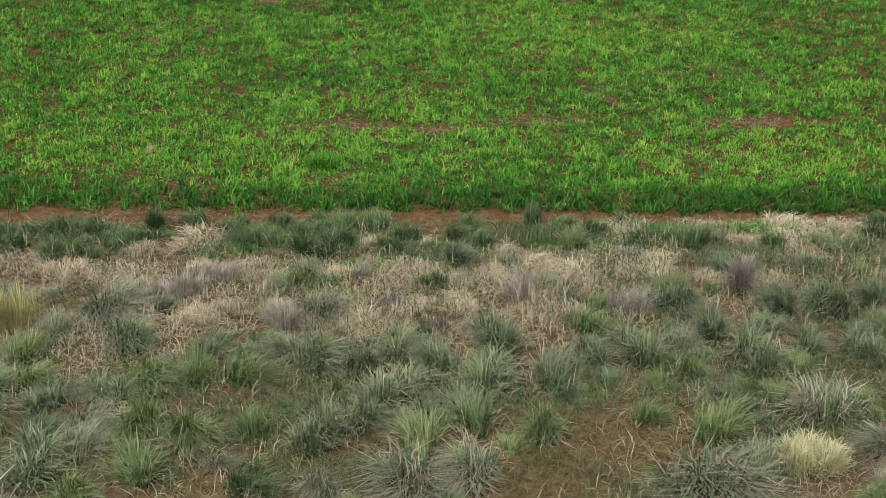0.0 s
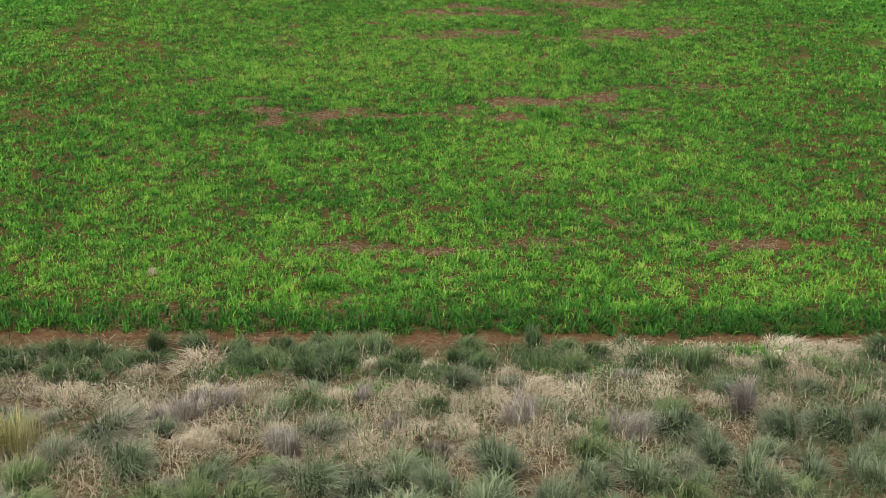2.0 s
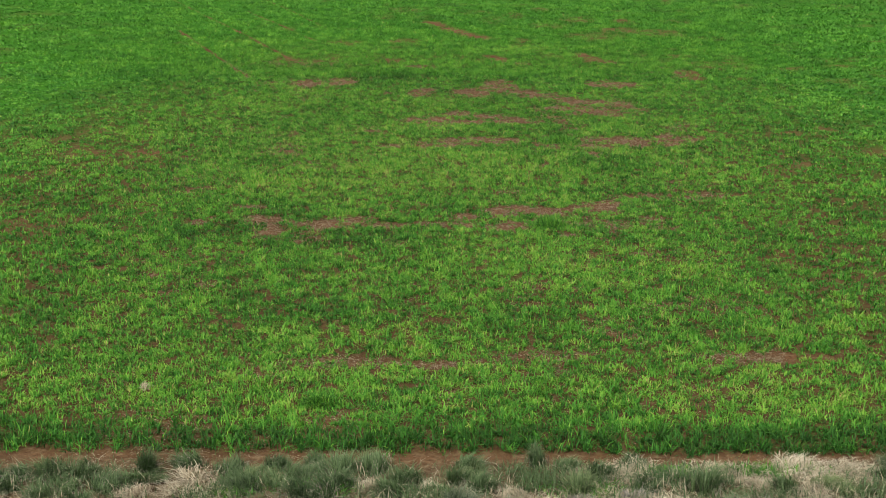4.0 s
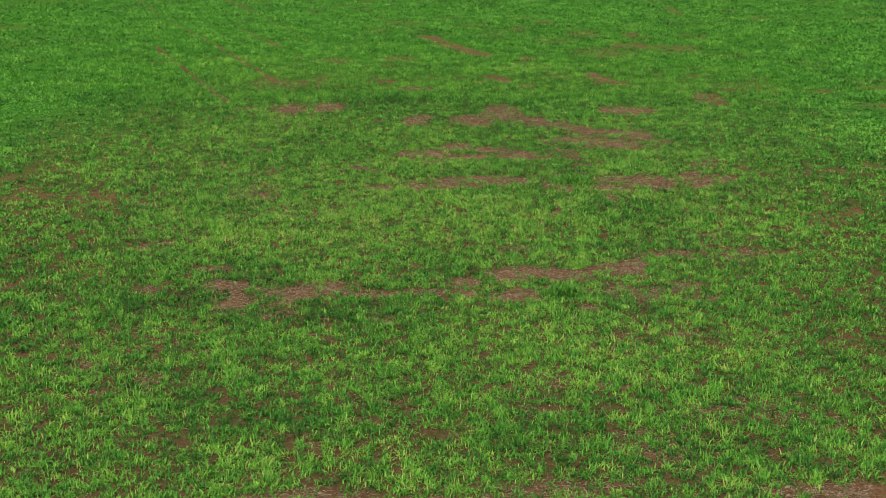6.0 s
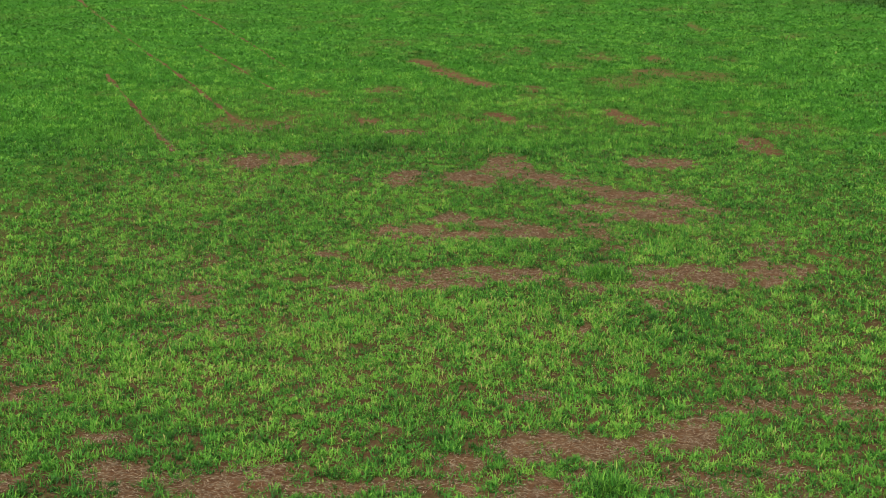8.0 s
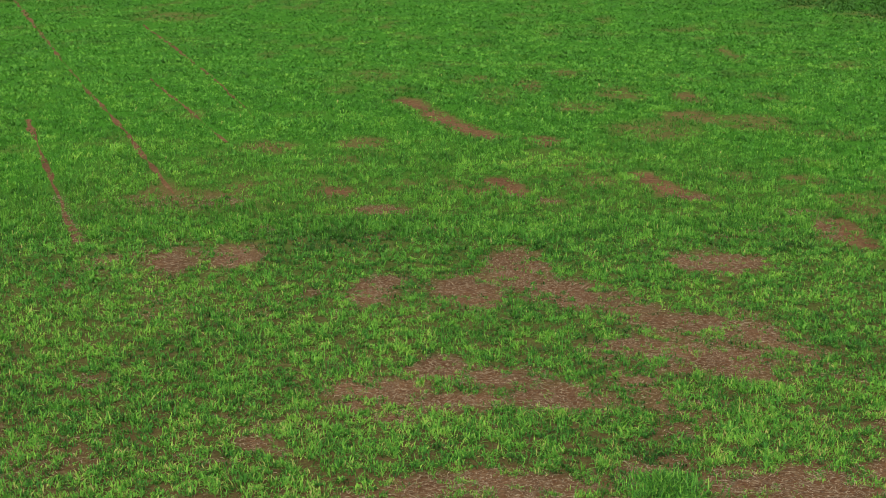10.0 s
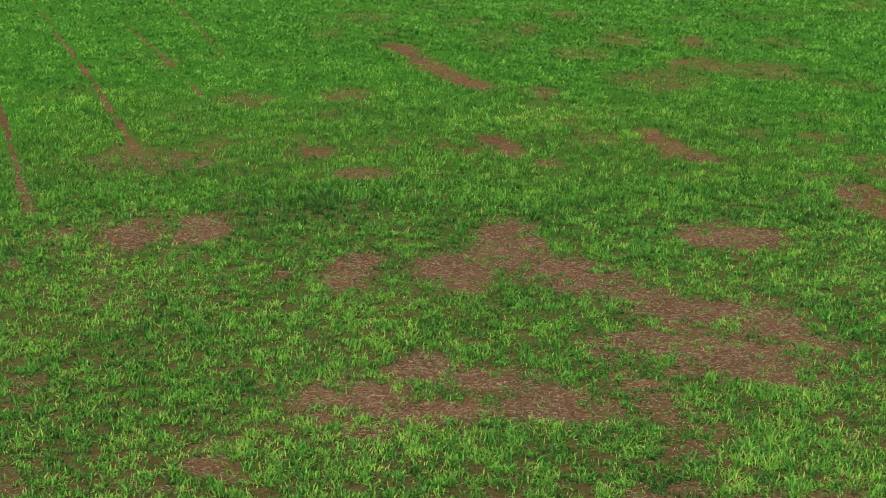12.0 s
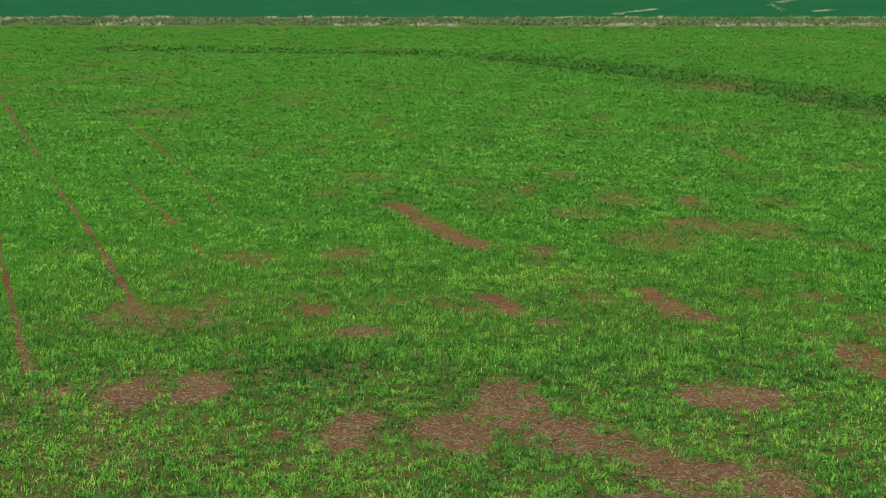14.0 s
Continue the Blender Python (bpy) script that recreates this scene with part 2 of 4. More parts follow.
bare(-6.97, 129.51, 0.86, 1.49, 0.50)
bare(-3.62, 214.48, 1.08, 6.42, 0.40)
bare(8.58, 201.85, 2.00, 3.23, 0.70)
bare(27.81, 169.48, 3.23, 5.42, 0.90)
bare(32.61, 153.75, 0.71, 2.35, 0.80)
bare(35.11, 146.30, 1.52, 3.51, 1.00)
bare(21.58, 113.83, 0.63, 1.04, 0.40)
bare(15.39, 96.34, 1.60, 1.70, 0.60)
bare(12.78, 97.56, 1.51, 0.98, 0.70)
bare(-11.23, 99.14, 0.65, 1.38, 0.40)
bare(-10.40, 121.27, 0.69, 1.87, 0.50)
bare(18.30, 93.81, 1.51, 0.87, 0.50)
bare(-35.58, 174.52, 1.68, 4.88, 0.40)

VIGOUR = []


def vigour(x, y, rx, ry, amount):
    """A stretch of crop that is paler (+) or darker and denser (-) than the rest."""
    VIGOUR.append((x, y, rx, ry, amount))


vigour(-3.00, 34.31, 2.03, 1.30, -0.20)
vigour(3.21, 34.04, 1.49, 1.16, -0.08)
vigour(-7.69, 37.79, 1.77, 1.34, 0.10)
vigour(-2.69, 27.93, 0.38, 0.34, -0.50)
vigour(-10.70, 33.76, 0.89, 0.92, -0.15)
vigour(-5.21, 34.30, 1.22, 1.33, -0.25)
vigour(-10.98, 38.38, 2.07, 1.71, -0.10)
vigour(-14.04, 53.51, 3.73, 2.67, 0.15)
vigour(5.09, 38.45, 3.31, 1.71, 0.10)
vigour(-7.89, 39.31, 2.96, 1.49, 0.12)
vigour(-7.06, 42.92, 1.96, 0.96, -0.40)
vigour(-2.69, 41.65, 2.21, 1.21, -0.22)
vigour(3.51, 43.25, 0.60, 0.60, -0.60)
vigour(-2.09, 50.17, 5.58, 3.49, 0.14)
vigour(-11.86, 61.09, 2.88, 4.25, 0.12)
vigour(-10.94, 53.74, 1.47, 3.63, -0.12)
vigour(8.69, 51.18, 3.57, 2.19, 0.08)
vigour(2.31, 56.08, 1.72, 1.55, -0.12)
vigour(-13.68, 73.28, 4.80, 4.83, -0.10)
vigour(-2.73, 74.84, 2.08, 2.87, -0.10)
vigour(5.21, 58.89, 0.47, 0.57, -0.60)
vigour(-8.32, 67.15, 2.51, 2.64, 0.12)
vigour(-9.76, 63.22, 1.52, 2.41, 0.05)
vigour(-7.16, 61.79, 2.19, 1.78, -0.12)
vigour(-0.67, 61.27, 2.88, 0.97, 0.15)
vigour(11.26, 69.59, 3.27, 2.31, 0.12)
vigour(-5.47, 53.23, 2.82, 1.62, -0.06)
vigour(1.31, 54.24, 2.92, 1.28, 0.10)
vigour(6.39, 53.32, 2.26, 1.60, -0.12)
vigour(-1.94, 75.54, 3.09, 1.39, -0.18)
vigour(-0.63, 63.99, 0.82, 1.17, -0.05)
vigour(6.12, 87.91, 2.42, 2.33, 0.15)
vigour(10.42, 79.59, 2.67, 2.67, 0.10)
vigour(-1.87, 67.02, 3.24, 1.95, 0.10)
vigour(-7.61, 66.54, 1.27, 1.37, 0.10)
vigour(5.11, 57.89, 0.66, 0.49, -0.60)
vigour(3.81, 87.50, 1.88, 2.75, 0.12)
vigour(-11.64, 90.42, 4.40, 6.18, 0.10)
vigour(-1.09, 215.63, 10.85, 39.68, 0.05)
vigour(41.17, 245.08, 20.96, 18.32, 0.12)

TRACKS = [
    [(-48.0, 185.1), (-35.9, 153.4), (-24.1, 121.9), (-18.1, 106.1), (-13.4, 94.1), (-8.9, 81.8)],
    [(-18.9, 97.7), (-16.0, 89.6), (-12.9, 81.1), (-10.7, 75.4)],
    [(-22.1, 138.8), (-14.7, 118.2), (-11.9, 109.8), (-8.0, 97.8)],
    [(-15.8, 110.7), (-11.3, 99.1), (-8.5, 91.7)],
]
WORN = [
    [(-1.2, 103.2), (0.2, 98.9), (1.6, 95.3), (3.0, 93.1)],
    [(8.5, 85.2), (8.9, 83.4), (9.7, 81.3)],
    [(2.9, 84.4), (3.5, 82.4)],
    [(-0.9, 71.2), (-1.4, 69.7)],
    [(13.4, 77.5), (13.9, 75.2)],
]
DRAIN = [(-40.0, 225.0), (-15.4, 221.2), (4.1, 215.7), (11.5, 206.2), (21.2, 190.0), (28.1, 176.7), (33.6, 164.2), (37.9, 150.1), (46.5, 121.2)]


def line_distance(x, y, points):
    best = np.full(np.shape(x), 1e9)
    for (ax, ay), (bx, by) in zip(points, points[1:]):
        dx, dy = bx - ax, by - ay
        s = np.clip(((x - ax) * dx + (y - ay) * dy) / (dx * dx + dy * dy), 0, 1)
        best = np.minimum(best, np.hypot(x - ax - s * dx, y - ay - s * dy))
    return best


def soil_share(x, y, tracks=True):
    """How bare the ground is, 0 to 1; tracks: with the wheel tracks pressed into it."""
    wx = x + 0.8 * (cloud(x, y, 1.5, 3) - 0.5) + 0.5 * (cloud(x, y, 0.45, 7, 2) - 0.5)
    wy = y + 0.8 * (cloud(x, y, 1.5, 5) - 0.5) + 0.5 * (cloud(x, y, 0.45, 8, 2) - 0.5)
    share = np.zeros(np.shape(x))
    for px, py, rx, ry, amount in BARE:
        near = (np.abs(wx - px) < 1.6 * rx + 0.3) & (np.abs(wy - py) < 1.6 * ry + 0.3)
        if near.any():
            r = ((wx[near] - px) / (rx * 1.14)) ** 2 + ((wy[near] - py) / (ry * 1.14)) ** 2
            share[near] = np.maximum(share[near], amount * np.clip(1.3 - 0.8 * r, 0, 1))
    # thin places all over the crop
    thin = np.clip((cloud(x, y, 2.2, 21, 4) - 0.56) * 4.0, 0, 0.6)
    share = np.maximum(share, thin * np.clip(cloud(x, y, 14, 33) * 2.4 - 0.6, 0, 1) * (1 - 0.75 * np.exp(-((y - 38.5) / 4.0) ** 4)))
    share = share * np.clip(1.0 - (y - 76) / 90, 0.62, 1)
    if tracks:
        for line in TRACKS:
            d = line_distance(x, y, line)
            share = np.maximum(share, np.clip(1.8 - d / 0.14, 0, 0.9))
    for line in WORN:
        d = line_distance(x + 0.9 * (cloud(x, y, 1.5, 13) - 0.5), y, line)
        share = np.maximum(share, np.clip(1.5 - d / 0.6, 0, 0.8))
    return np.clip(share, 0, 1)


def crop_vigour(x, y):
    wx = x + 1.6 * (cloud(x, y, 2.0, 23) - 0.5)
    wy = y + 1.6 * (cloud(x, y, 2.0, 25) - 0.5)
    total = np.zeros(np.shape(x))
    for px, py, rx, ry, amount in VIGOUR:
        total += amount * np.exp(-(((wx - px) / rx) ** 2 + ((wy - py) / ry) ** 2) ** 2)
    return total


def in_crop(x, y):
    wob = 0.35 * (cloud(x, x * 0 + 3, 2.0, 71) - 0.5)
    return np.clip((y - EDGE_CROP - wob) / 0.25 + 0.5, 0, 1) * np.clip((FAR_EDGE - y) / 1.5, 0, 1)


def ground_z(x, y):
    z = 0.10 * (cloud(x, y, 9.0, 81) - 0.5)
    rough = np.clip((EDGE_CROP + 0.5 - y) / 1.0, 0, 1) * np.clip((y + 20) / 10, 0, 1)
    z = z + 0.16 * rough * (cloud(x, y, 1.2, 83) - 0.5)
    return z - 0.25 * np.exp(-(line_distance(x, y, DRAIN) / 4.0) ** 2)


# ---- mesh helpers ----
def mesh_from(name, verts, quads=None, tris=None, attributes=()):
    """A mesh from arrays of corners and faces; attributes: (name, values per vertex)."""
    me = bpy.data.meshes.new(name)
    verts = np.asarray(verts, dtype=np.float32)
    loops, starts, n = [], [], 0
    for faces, size in ((quads, 4), (tris, 3)):
        if faces is not None and len(faces):
            loops.append(np.asarray(faces, dtype=np.int32).ravel())
            starts.append(n + size * np.arange(len(faces), dtype=np.int32))
            n += size * len(faces)
    me.vertices.add(len(verts))
    me.vertices.foreach_set("co", verts.ravel())
    me.loops.add(n)
    me.loops.foreach_set("vertex_index", np.concatenate(loops))
    starts = np.concatenate(starts)
    me.polygons.add(len(starts))
    me.polygons.foreach_set("loop_start", starts)
    for key, values in attributes:
        layer = me.attributes.new(key, "FLOAT", "POINT")
        layer.data.foreach_set("value", np.asarray(values, dtype=np.float32))
    me.update(calc_edges=True)
    return me


def part(name, me, material, parent, label=""):
    me.materials.append(material)
    ob = new(name, me)
    ob.parent = parent
    return tagged(ob, label)


# ---- materials ----
def material(name):
    m = bpy.data.materials.new(name)
    m.use_nodes = True
    t = m.node_tree
    return m, t, t.nodes["Principled BSDF"]


def add(t, kind, **settings):
    n = t.nodes.new(kind)
    for key, value in settings.items():
        n.inputs[key.replace("_", " ")].default_value = value
    return n


def ramp(t, source, stops):
    n = t.nodes.new("ShaderNodeValToRGB")
    n.color_ramp.interpolation = "LINEAR"
    while len(n.color_ramp.elements) < len(stops):
        n.color_ramp.elements.new(0.5)
    for e, (at, colour) in zip(n.color_ramp.elements, stops):
        e.position, e.color = at, (*colour, 1)
    t.links.new(source, n.inputs["Fac"])
    return n.outputs["Color"]


def attribute(t, name):
    n = t.nodes.new("ShaderNodeAttribute")
    n.attribute_name = name
    return n.outputs["Fac"]


def mix(t, fac, a, b, blend="MIX"):
    n = t.nodes.new("ShaderNodeMix")
    n.data_type, n.blend_type = "RGBA", blend
    for socket, value in ((n.inputs[0], fac), (n.inputs[6], a), (n.inputs[7], b)):
        if isinstance(value, (int, float)):
            socket.default_value = value
        elif isinstance(value, tuple):
            socket.default_value = (*value, 1)
        else:
            t.links.new(value, socket)
    return n.outputs[2]


def maths(t, op, a, b=0.0):
    n = t.nodes.new("ShaderNodeMath")
    n.operation = op
    for socket, value in zip(n.inputs, (a, b)):
        if isinstance(value, (int, float)):
            socket.default_value = value
        else:
            t.links.new(value, socket)
    return n.outputs[0]


def noise_at(t, scale, detail=4.0, rough=0.6):
    c = t.nodes.new("ShaderNodeTexCoord")
    n = add(t, "ShaderNodeTexNoise", Scale=scale, Detail=detail, Roughness=rough)
    t.links.new(c.outputs["Object"], n.inputs["Vector"])
    return n.outputs["Fac"]


def leaf_material(name, tones, tip, tip_amount, own=0.0, through=0.14, rough=0.55):
    """Leaves: colour by each leaf's tone, paler or drier towards the tip. own: share of the plant's own random tone."""
    m, t, p = material(name)
    tone = attribute(t, "tone")
    if own:
        rnd = t.nodes.new("ShaderNodeObjectInfo").outputs["Random"]
        tone = maths(t, "ADD", maths(t, "MULTIPLY", tone, 1 - own), maths(t, "MULTIPLY", rnd, own))
    colour = ramp(t, tone, tones)
    along = attribute(t, "along")
    colour = mix(t, maths(t, "MULTIPLY", maths(t, "POWER", along, 1.6), tip_amount), colour, tip)
    grain = noise_at(t, 14.0, 3.0)
    colour = mix(t, 0.35, colour, ramp(t, grain, [(0.3, (0.55, 0.55, 0.55)), (0.7, (1.0, 1.0, 1.0))]), "MULTIPLY")
    t.links.new(colour, p.inputs["Base Color"])
    p.inputs["Roughness"].default_value = rough
    p.inputs["Specular IOR Level"].default_value = 0.14
    tr = t.nodes.new("ShaderNodeBsdfTranslucent")
    t.links.new(colour, tr.inputs["Color"])
    ms = add(t, "ShaderNodeMixShader", Fac=through)
    t.links.new(p.outputs[0], ms.inputs[1])
    t.links.new(tr.outputs[0], ms.inputs[2])
    t.links.new(ms.outputs[0], t.nodes["Material Output"].inputs["Surface"])
    return m


def ground_material():
    m, t, p = material("field_soil")
    big, fine, grit = noise_at(t, 0.5), noise_at(t, 5.0, 6.0), noise_at(t, 38.0, 5.0, 0.75)
    soil = ramp(t, big, [(0.3, (0.126, 0.067, 0.034)), (0.7, (0.205, 0.109, 0.055))])
    soil = mix(t, 0.7, soil, ramp(t, grit, [(0.32, (0.45, 0.42, 0.4)), (0.68, (1.15, 1.1, 1.05))]), "MULTIPLY")
    clods = noise_at(t, 11.0, 4.0, 0.7)
    soil = mix(t, 0.75, soil, ramp(t, clods, [(0.34, (0.42, 0.40, 0.38)), (0.5, (0.95, 0.95, 0.95)), (0.68, (1.35, 1.3, 1.22))]), "MULTIPLY")
    straw = ramp(t, fine, [(0.50, (0.0, 0.0, 0.0)), (0.72, (0.7, 0.7, 0.7))])
    soil = mix(t, straw, soil, (0.26, 0.18, 0.10))
    thatch = ramp(t, fine, [(0.3, (0.070, 0.048, 0.027)), (0.5, (0.16, 0.116, 0.066)), (0.72, (0.30, 0.235, 0.142))])
    thatch = mix(t, 0.75, thatch, ramp(t, grit, [(0.35, (0.35, 0.33, 0.3)), (0.65, (1.2, 1.15, 1.1))]), "MULTIPLY")
    # shade in the crop's gaps is painted in: darker brown and green ground
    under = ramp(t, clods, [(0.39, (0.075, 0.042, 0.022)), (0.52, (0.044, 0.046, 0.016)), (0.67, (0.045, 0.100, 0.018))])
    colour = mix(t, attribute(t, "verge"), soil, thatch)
    # stands in for distant crop leaves, shaded gaps painted as its dark tones
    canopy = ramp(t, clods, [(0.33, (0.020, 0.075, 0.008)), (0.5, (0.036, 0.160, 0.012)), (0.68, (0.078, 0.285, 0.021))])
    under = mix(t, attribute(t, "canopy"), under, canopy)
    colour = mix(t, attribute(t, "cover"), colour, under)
    beyond = ramp(t, noise_at(t, 0.06), [(0.3, (0.008, 0.080, 0.026)), (0.7, (0.012, 0.105, 0.036))])
    colour = mix(t, attribute(t, "beyond"), colour, beyond)
    t.links.new(colour, p.inputs["Base Color"])
    p.inputs["Roughness"].default_value = 0.95
    p.inputs["Specular IOR Level"].default_value = 0.02
    b = add(t, "ShaderNodeBump", Strength=0.7, Distance=0.03)
    t.links.new(grit, b.inputs["Height"])
    t.links.new(b.outputs[0], p.inputs["Normal"])
    return m


M_GROUND = ground_material()
M_CROP = leaf_material("crop_leaf", [(0.0, (0.018, 0.084, 0.018)), (0.3, (0.065, 0.268, 0.034)), (0.6, (0.195, 0.462, 0.056)), (0.85, (0.340, 0.595, 0.082)), (1.0, (0.480, 0.430, 0.150))], (0.20, 0.45, 0.04), 0.30, through=0.26)
M_GREEN = leaf_material("green_tussock_leaf", [(0.0, (0.011, 0.040, 0.009)), (0.5, (0.070, 0.146, 0.036)), (1.0, (0.28, 0.35, 0.14))], (0.50, 0.54, 0.29), 0.5, own=0.5)
M_DARK = leaf_material("dark_tussock_leaf", [(0.0, (0.009, 0.033, 0.010)), (0.5, (0.046, 0.110, 0.032)), (1.0, (0.17, 0.25, 0.095))], (0.34, 0.41, 0.21), 0.45, own=0.4)
M_BLUE = leaf_material("blue_green_tussock_leaf", [(0.0, (0.011, 0.036, 0.013)), (0.5, (0.072, 0.132, 0.052)), (1.0, (0.31, 0.37, 0.20))], (0.57, 0.60, 0.40), 0.52, own=0.5)
M_GREY = leaf_material("grey_tussock_leaf", [(0.0, (0.065, 0.056, 0.040)), (0.5, (0.21, 0.19, 0.133)), (1.0, (0.48, 0.44, 0.32))], (0.68, 0.62, 0.47), 0.65, own=0.4)
M_STRAW = leaf_material("straw_leaf", [(0.0, (0.15, 0.100, 0.050)), (0.5, (0.43, 0.345, 0.21)), (1.0, (0.85, 0.75, 0.55))], (0.88, 0.80, 0.60), 0.68, own=0.4)
M_CREAM = leaf_material("cream_leaf", [(0.0, (0.34, 0.36, 0.14)), (0.5, (0.56, 0.53, 0.27)), (1.0, (0.74, 0.68, 0.42))], (0.80, 0.75, 0.52), 0.7, own=0.2)
M_PURPLE = leaf_material("dead_grey_leaf", [(0.0, (0.10, 0.086, 0.076)), (0.5, (0.25, 0.222, 0.195)), (1.0, (0.50, 0.45, 0.385))], (0.66, 0.60, 0.50), 0.65, own=0.4)
M_YELLOW = leaf_material("yellow_stem", [(0.0, (0.26, 0.27, 0.08)), (0.5, (0.46, 0.43, 0.16)), (1.0, (0.64, 0.56, 0.27))], (0.68, 0.58, 0.34), 0.6, own=0.3)
M_OLIVE = leaf_material("olive_grass_leaf", [(0.0, (0.075, 0.060, 0.022)), (0.5, (0.165, 0.135, 0.045)), (1.0, (0.30, 0.26, 0.10))], (0.36, 0.30, 0.14), 0.5)
M_LITTER = leaf_material("dry_litter", [(0.0, (0.075, 0.050, 0.028)), (0.5, (0.22, 0.160, 0.094)), (1.0, (0.50, 0.40, 0.26))], (0.48, 0.39, 0.25), 0.3, through=0.1)


# ---- ground: one sheet to the horizon ----
def steps(lo, hi, fine, grow, out_lo, out_hi):
    mid = list(np.arange(lo, hi + 1e-6, fine))
    a, s = [lo], fine
    while a[-1] > out_lo:
        s *= grow
        a.append(a[-1] - s)
    b, s = [hi], fine
    while b[-1] < out_hi:
        s *= grow
        b.append(b[-1] + s)
    return np.array(a[:0:-1] + mid + b[1:])


gx = steps(-16, 16, 0.4, 1.14, -1800, 1800)
gy = steps(12, 92, 0.4, 1.05, -400, 3200)
GX, GY = np.meshgrid(gx, gy)
fx, fy = GX.ravel(), GY.ravel()
idx = np.arange(len(fx)).reshape(GX.shape)
quads = np.stack([idx[:-1, :-1], idx[:-1, 1:], idx[1:, 1:], idx[1:, :-1]], -1).reshape(-1, 4)
share = soil_share(fx, fy, tracks=False)
crop = in_crop(fx, fy)
verge = np.clip((EDGE_NEAR + 0.75 - fy) / 1.2 + 0.3 * (cloud(fx, fy, 0.8, 90) - 0.5), 0, 1)
verge = np.maximum(verge, np.clip((fy - FAR_EDGE) / 2, 0, 1) * np.clip((FAR_FIELD - fy) / 2, 0, 1) * 0.8)
beyond = np.clip((fy - FAR_FIELD) / 3, 0, 1)
far_verge = np.clip((fy - FAR_EDGE) / 2, 0, 1) * np.clip((FAR_FIELD - fy) / 2, 0, 1)
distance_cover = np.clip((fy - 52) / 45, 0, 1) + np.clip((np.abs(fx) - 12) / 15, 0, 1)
# cover mixes in the ground tones with painted gap shade, fuller with distance
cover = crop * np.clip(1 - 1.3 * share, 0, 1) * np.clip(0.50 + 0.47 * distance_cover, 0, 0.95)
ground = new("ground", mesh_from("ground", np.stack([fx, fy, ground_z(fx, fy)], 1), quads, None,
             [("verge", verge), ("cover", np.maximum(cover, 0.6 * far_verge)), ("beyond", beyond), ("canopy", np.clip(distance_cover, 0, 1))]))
ground.data.materials.append(M_GROUND)
for poly_smooth in [np.ones(len(ground.data.polygons), dtype=bool)]:
    ground.data.polygons.foreach_set("use_smooth", poly_smooth)
tagged(ground, "red-brown paddock soil under crop, with dry thatch along the verge", "ground", kind="structure")



def wheel_track(points):
    """A ribbon of pressed bare soil along that line, of uneven width and broken in places."""
    pts = np.array(points, dtype=float)
    run = np.concatenate([[0], np.cumsum(np.hypot(*np.diff(pts, axis=0).T))])
    at = np.arange(0, run[-1], 0.5)
    x, y = np.interp(at, run, pts[:, 0]), np.interp(at, run, pts[:, 1])
    x = x + 0.25 * (cloud(x, y, 3, 11) - 0.5)
    dx, dy = np.gradient(x), np.gradient(y)
    n = np.hypot(dx, dy)
    half = 0.085 + 0.0006 * np.maximum(y - 70, 0) + 0.26 * (cloud(x, y, 1.4, 12) - 0.5) + 0.22 * (cloud(x, y, 9, 14) - 0.5)
    half = np.clip(half, 0.008, None)
    rows_ = [np.stack([x - k * dy / n * half, y + k * dx / n * half], 1) for k in (-1, 0, 1)]
    verts = np.concatenate([np.column_stack([r, ground_z(r[:, 0], r[:, 1]) + lift]) for r, lift in zip(rows_, (0.012, 0.02, 0.012))])
    m = len(x)
    i = np.arange(m - 1)
    quads = np.concatenate([np.stack([i + m * k, i + 1 + m * k, i + 1 + m * (k + 1), i + m * (k + 1)], 1) for k in (1, 0)])
    none = np.zeros(len(verts))
    ob = new("wheel_track", mesh_from("wheel_track", verts, quads, None, [(key, none) for key in ("verge", "cover", "beyond", "canopy")]))
    ob.data.materials.append(M_GROUND)
    tagged(ob, "bare red-brown wheel track pressed through the crop", "wheel track", kind="structure")


for line in TRACKS:
    wheel_track(line)

rng = np.random.default_rng(5)


# ---- leaves ----
def kite_leaves(x, y, z, length, width, azimuth, lean, tone):
    """Short leaves of two triangles: foot, two shoulders, tip, bent over at the shoulder."""
    n = len(x)
    ox, oy = np.cos(azimuth), np.sin(azimuth)
    foot = np.stack([x, y, z], 1)
    mid = foot + np.stack([ox * length * 0.45 * np.sin(lean), oy * length * 0.45 * np.sin(lean), length * 0.5 * np.cos(lean)], 1)
    over = np.minimum(lean * 1.7 + 0.25, 1.75)
    tip = mid + np.stack([ox * length * 0.55 * np.sin(over), oy * length * 0.55 * np.sin(over), length * 0.5 * np.cos(over)], 1)
    side = np.stack([-oy * width / 2, ox * width / 2, width * 0.0], 1)
    verts = np.stack([foot, mid + side, tip, mid - side], 1).reshape(-1, 3)
    base = 4 * np.arange(n)[:, None]
    tris = np.concatenate([base + [0, 1, 3], base + [1, 2, 3]], 1).reshape(-1, 3)
    along = np.tile(np.array([0.0, 0.5, 1.0, 0.5]), n)
    return verts, tris, np.repeat(tone, 4), along


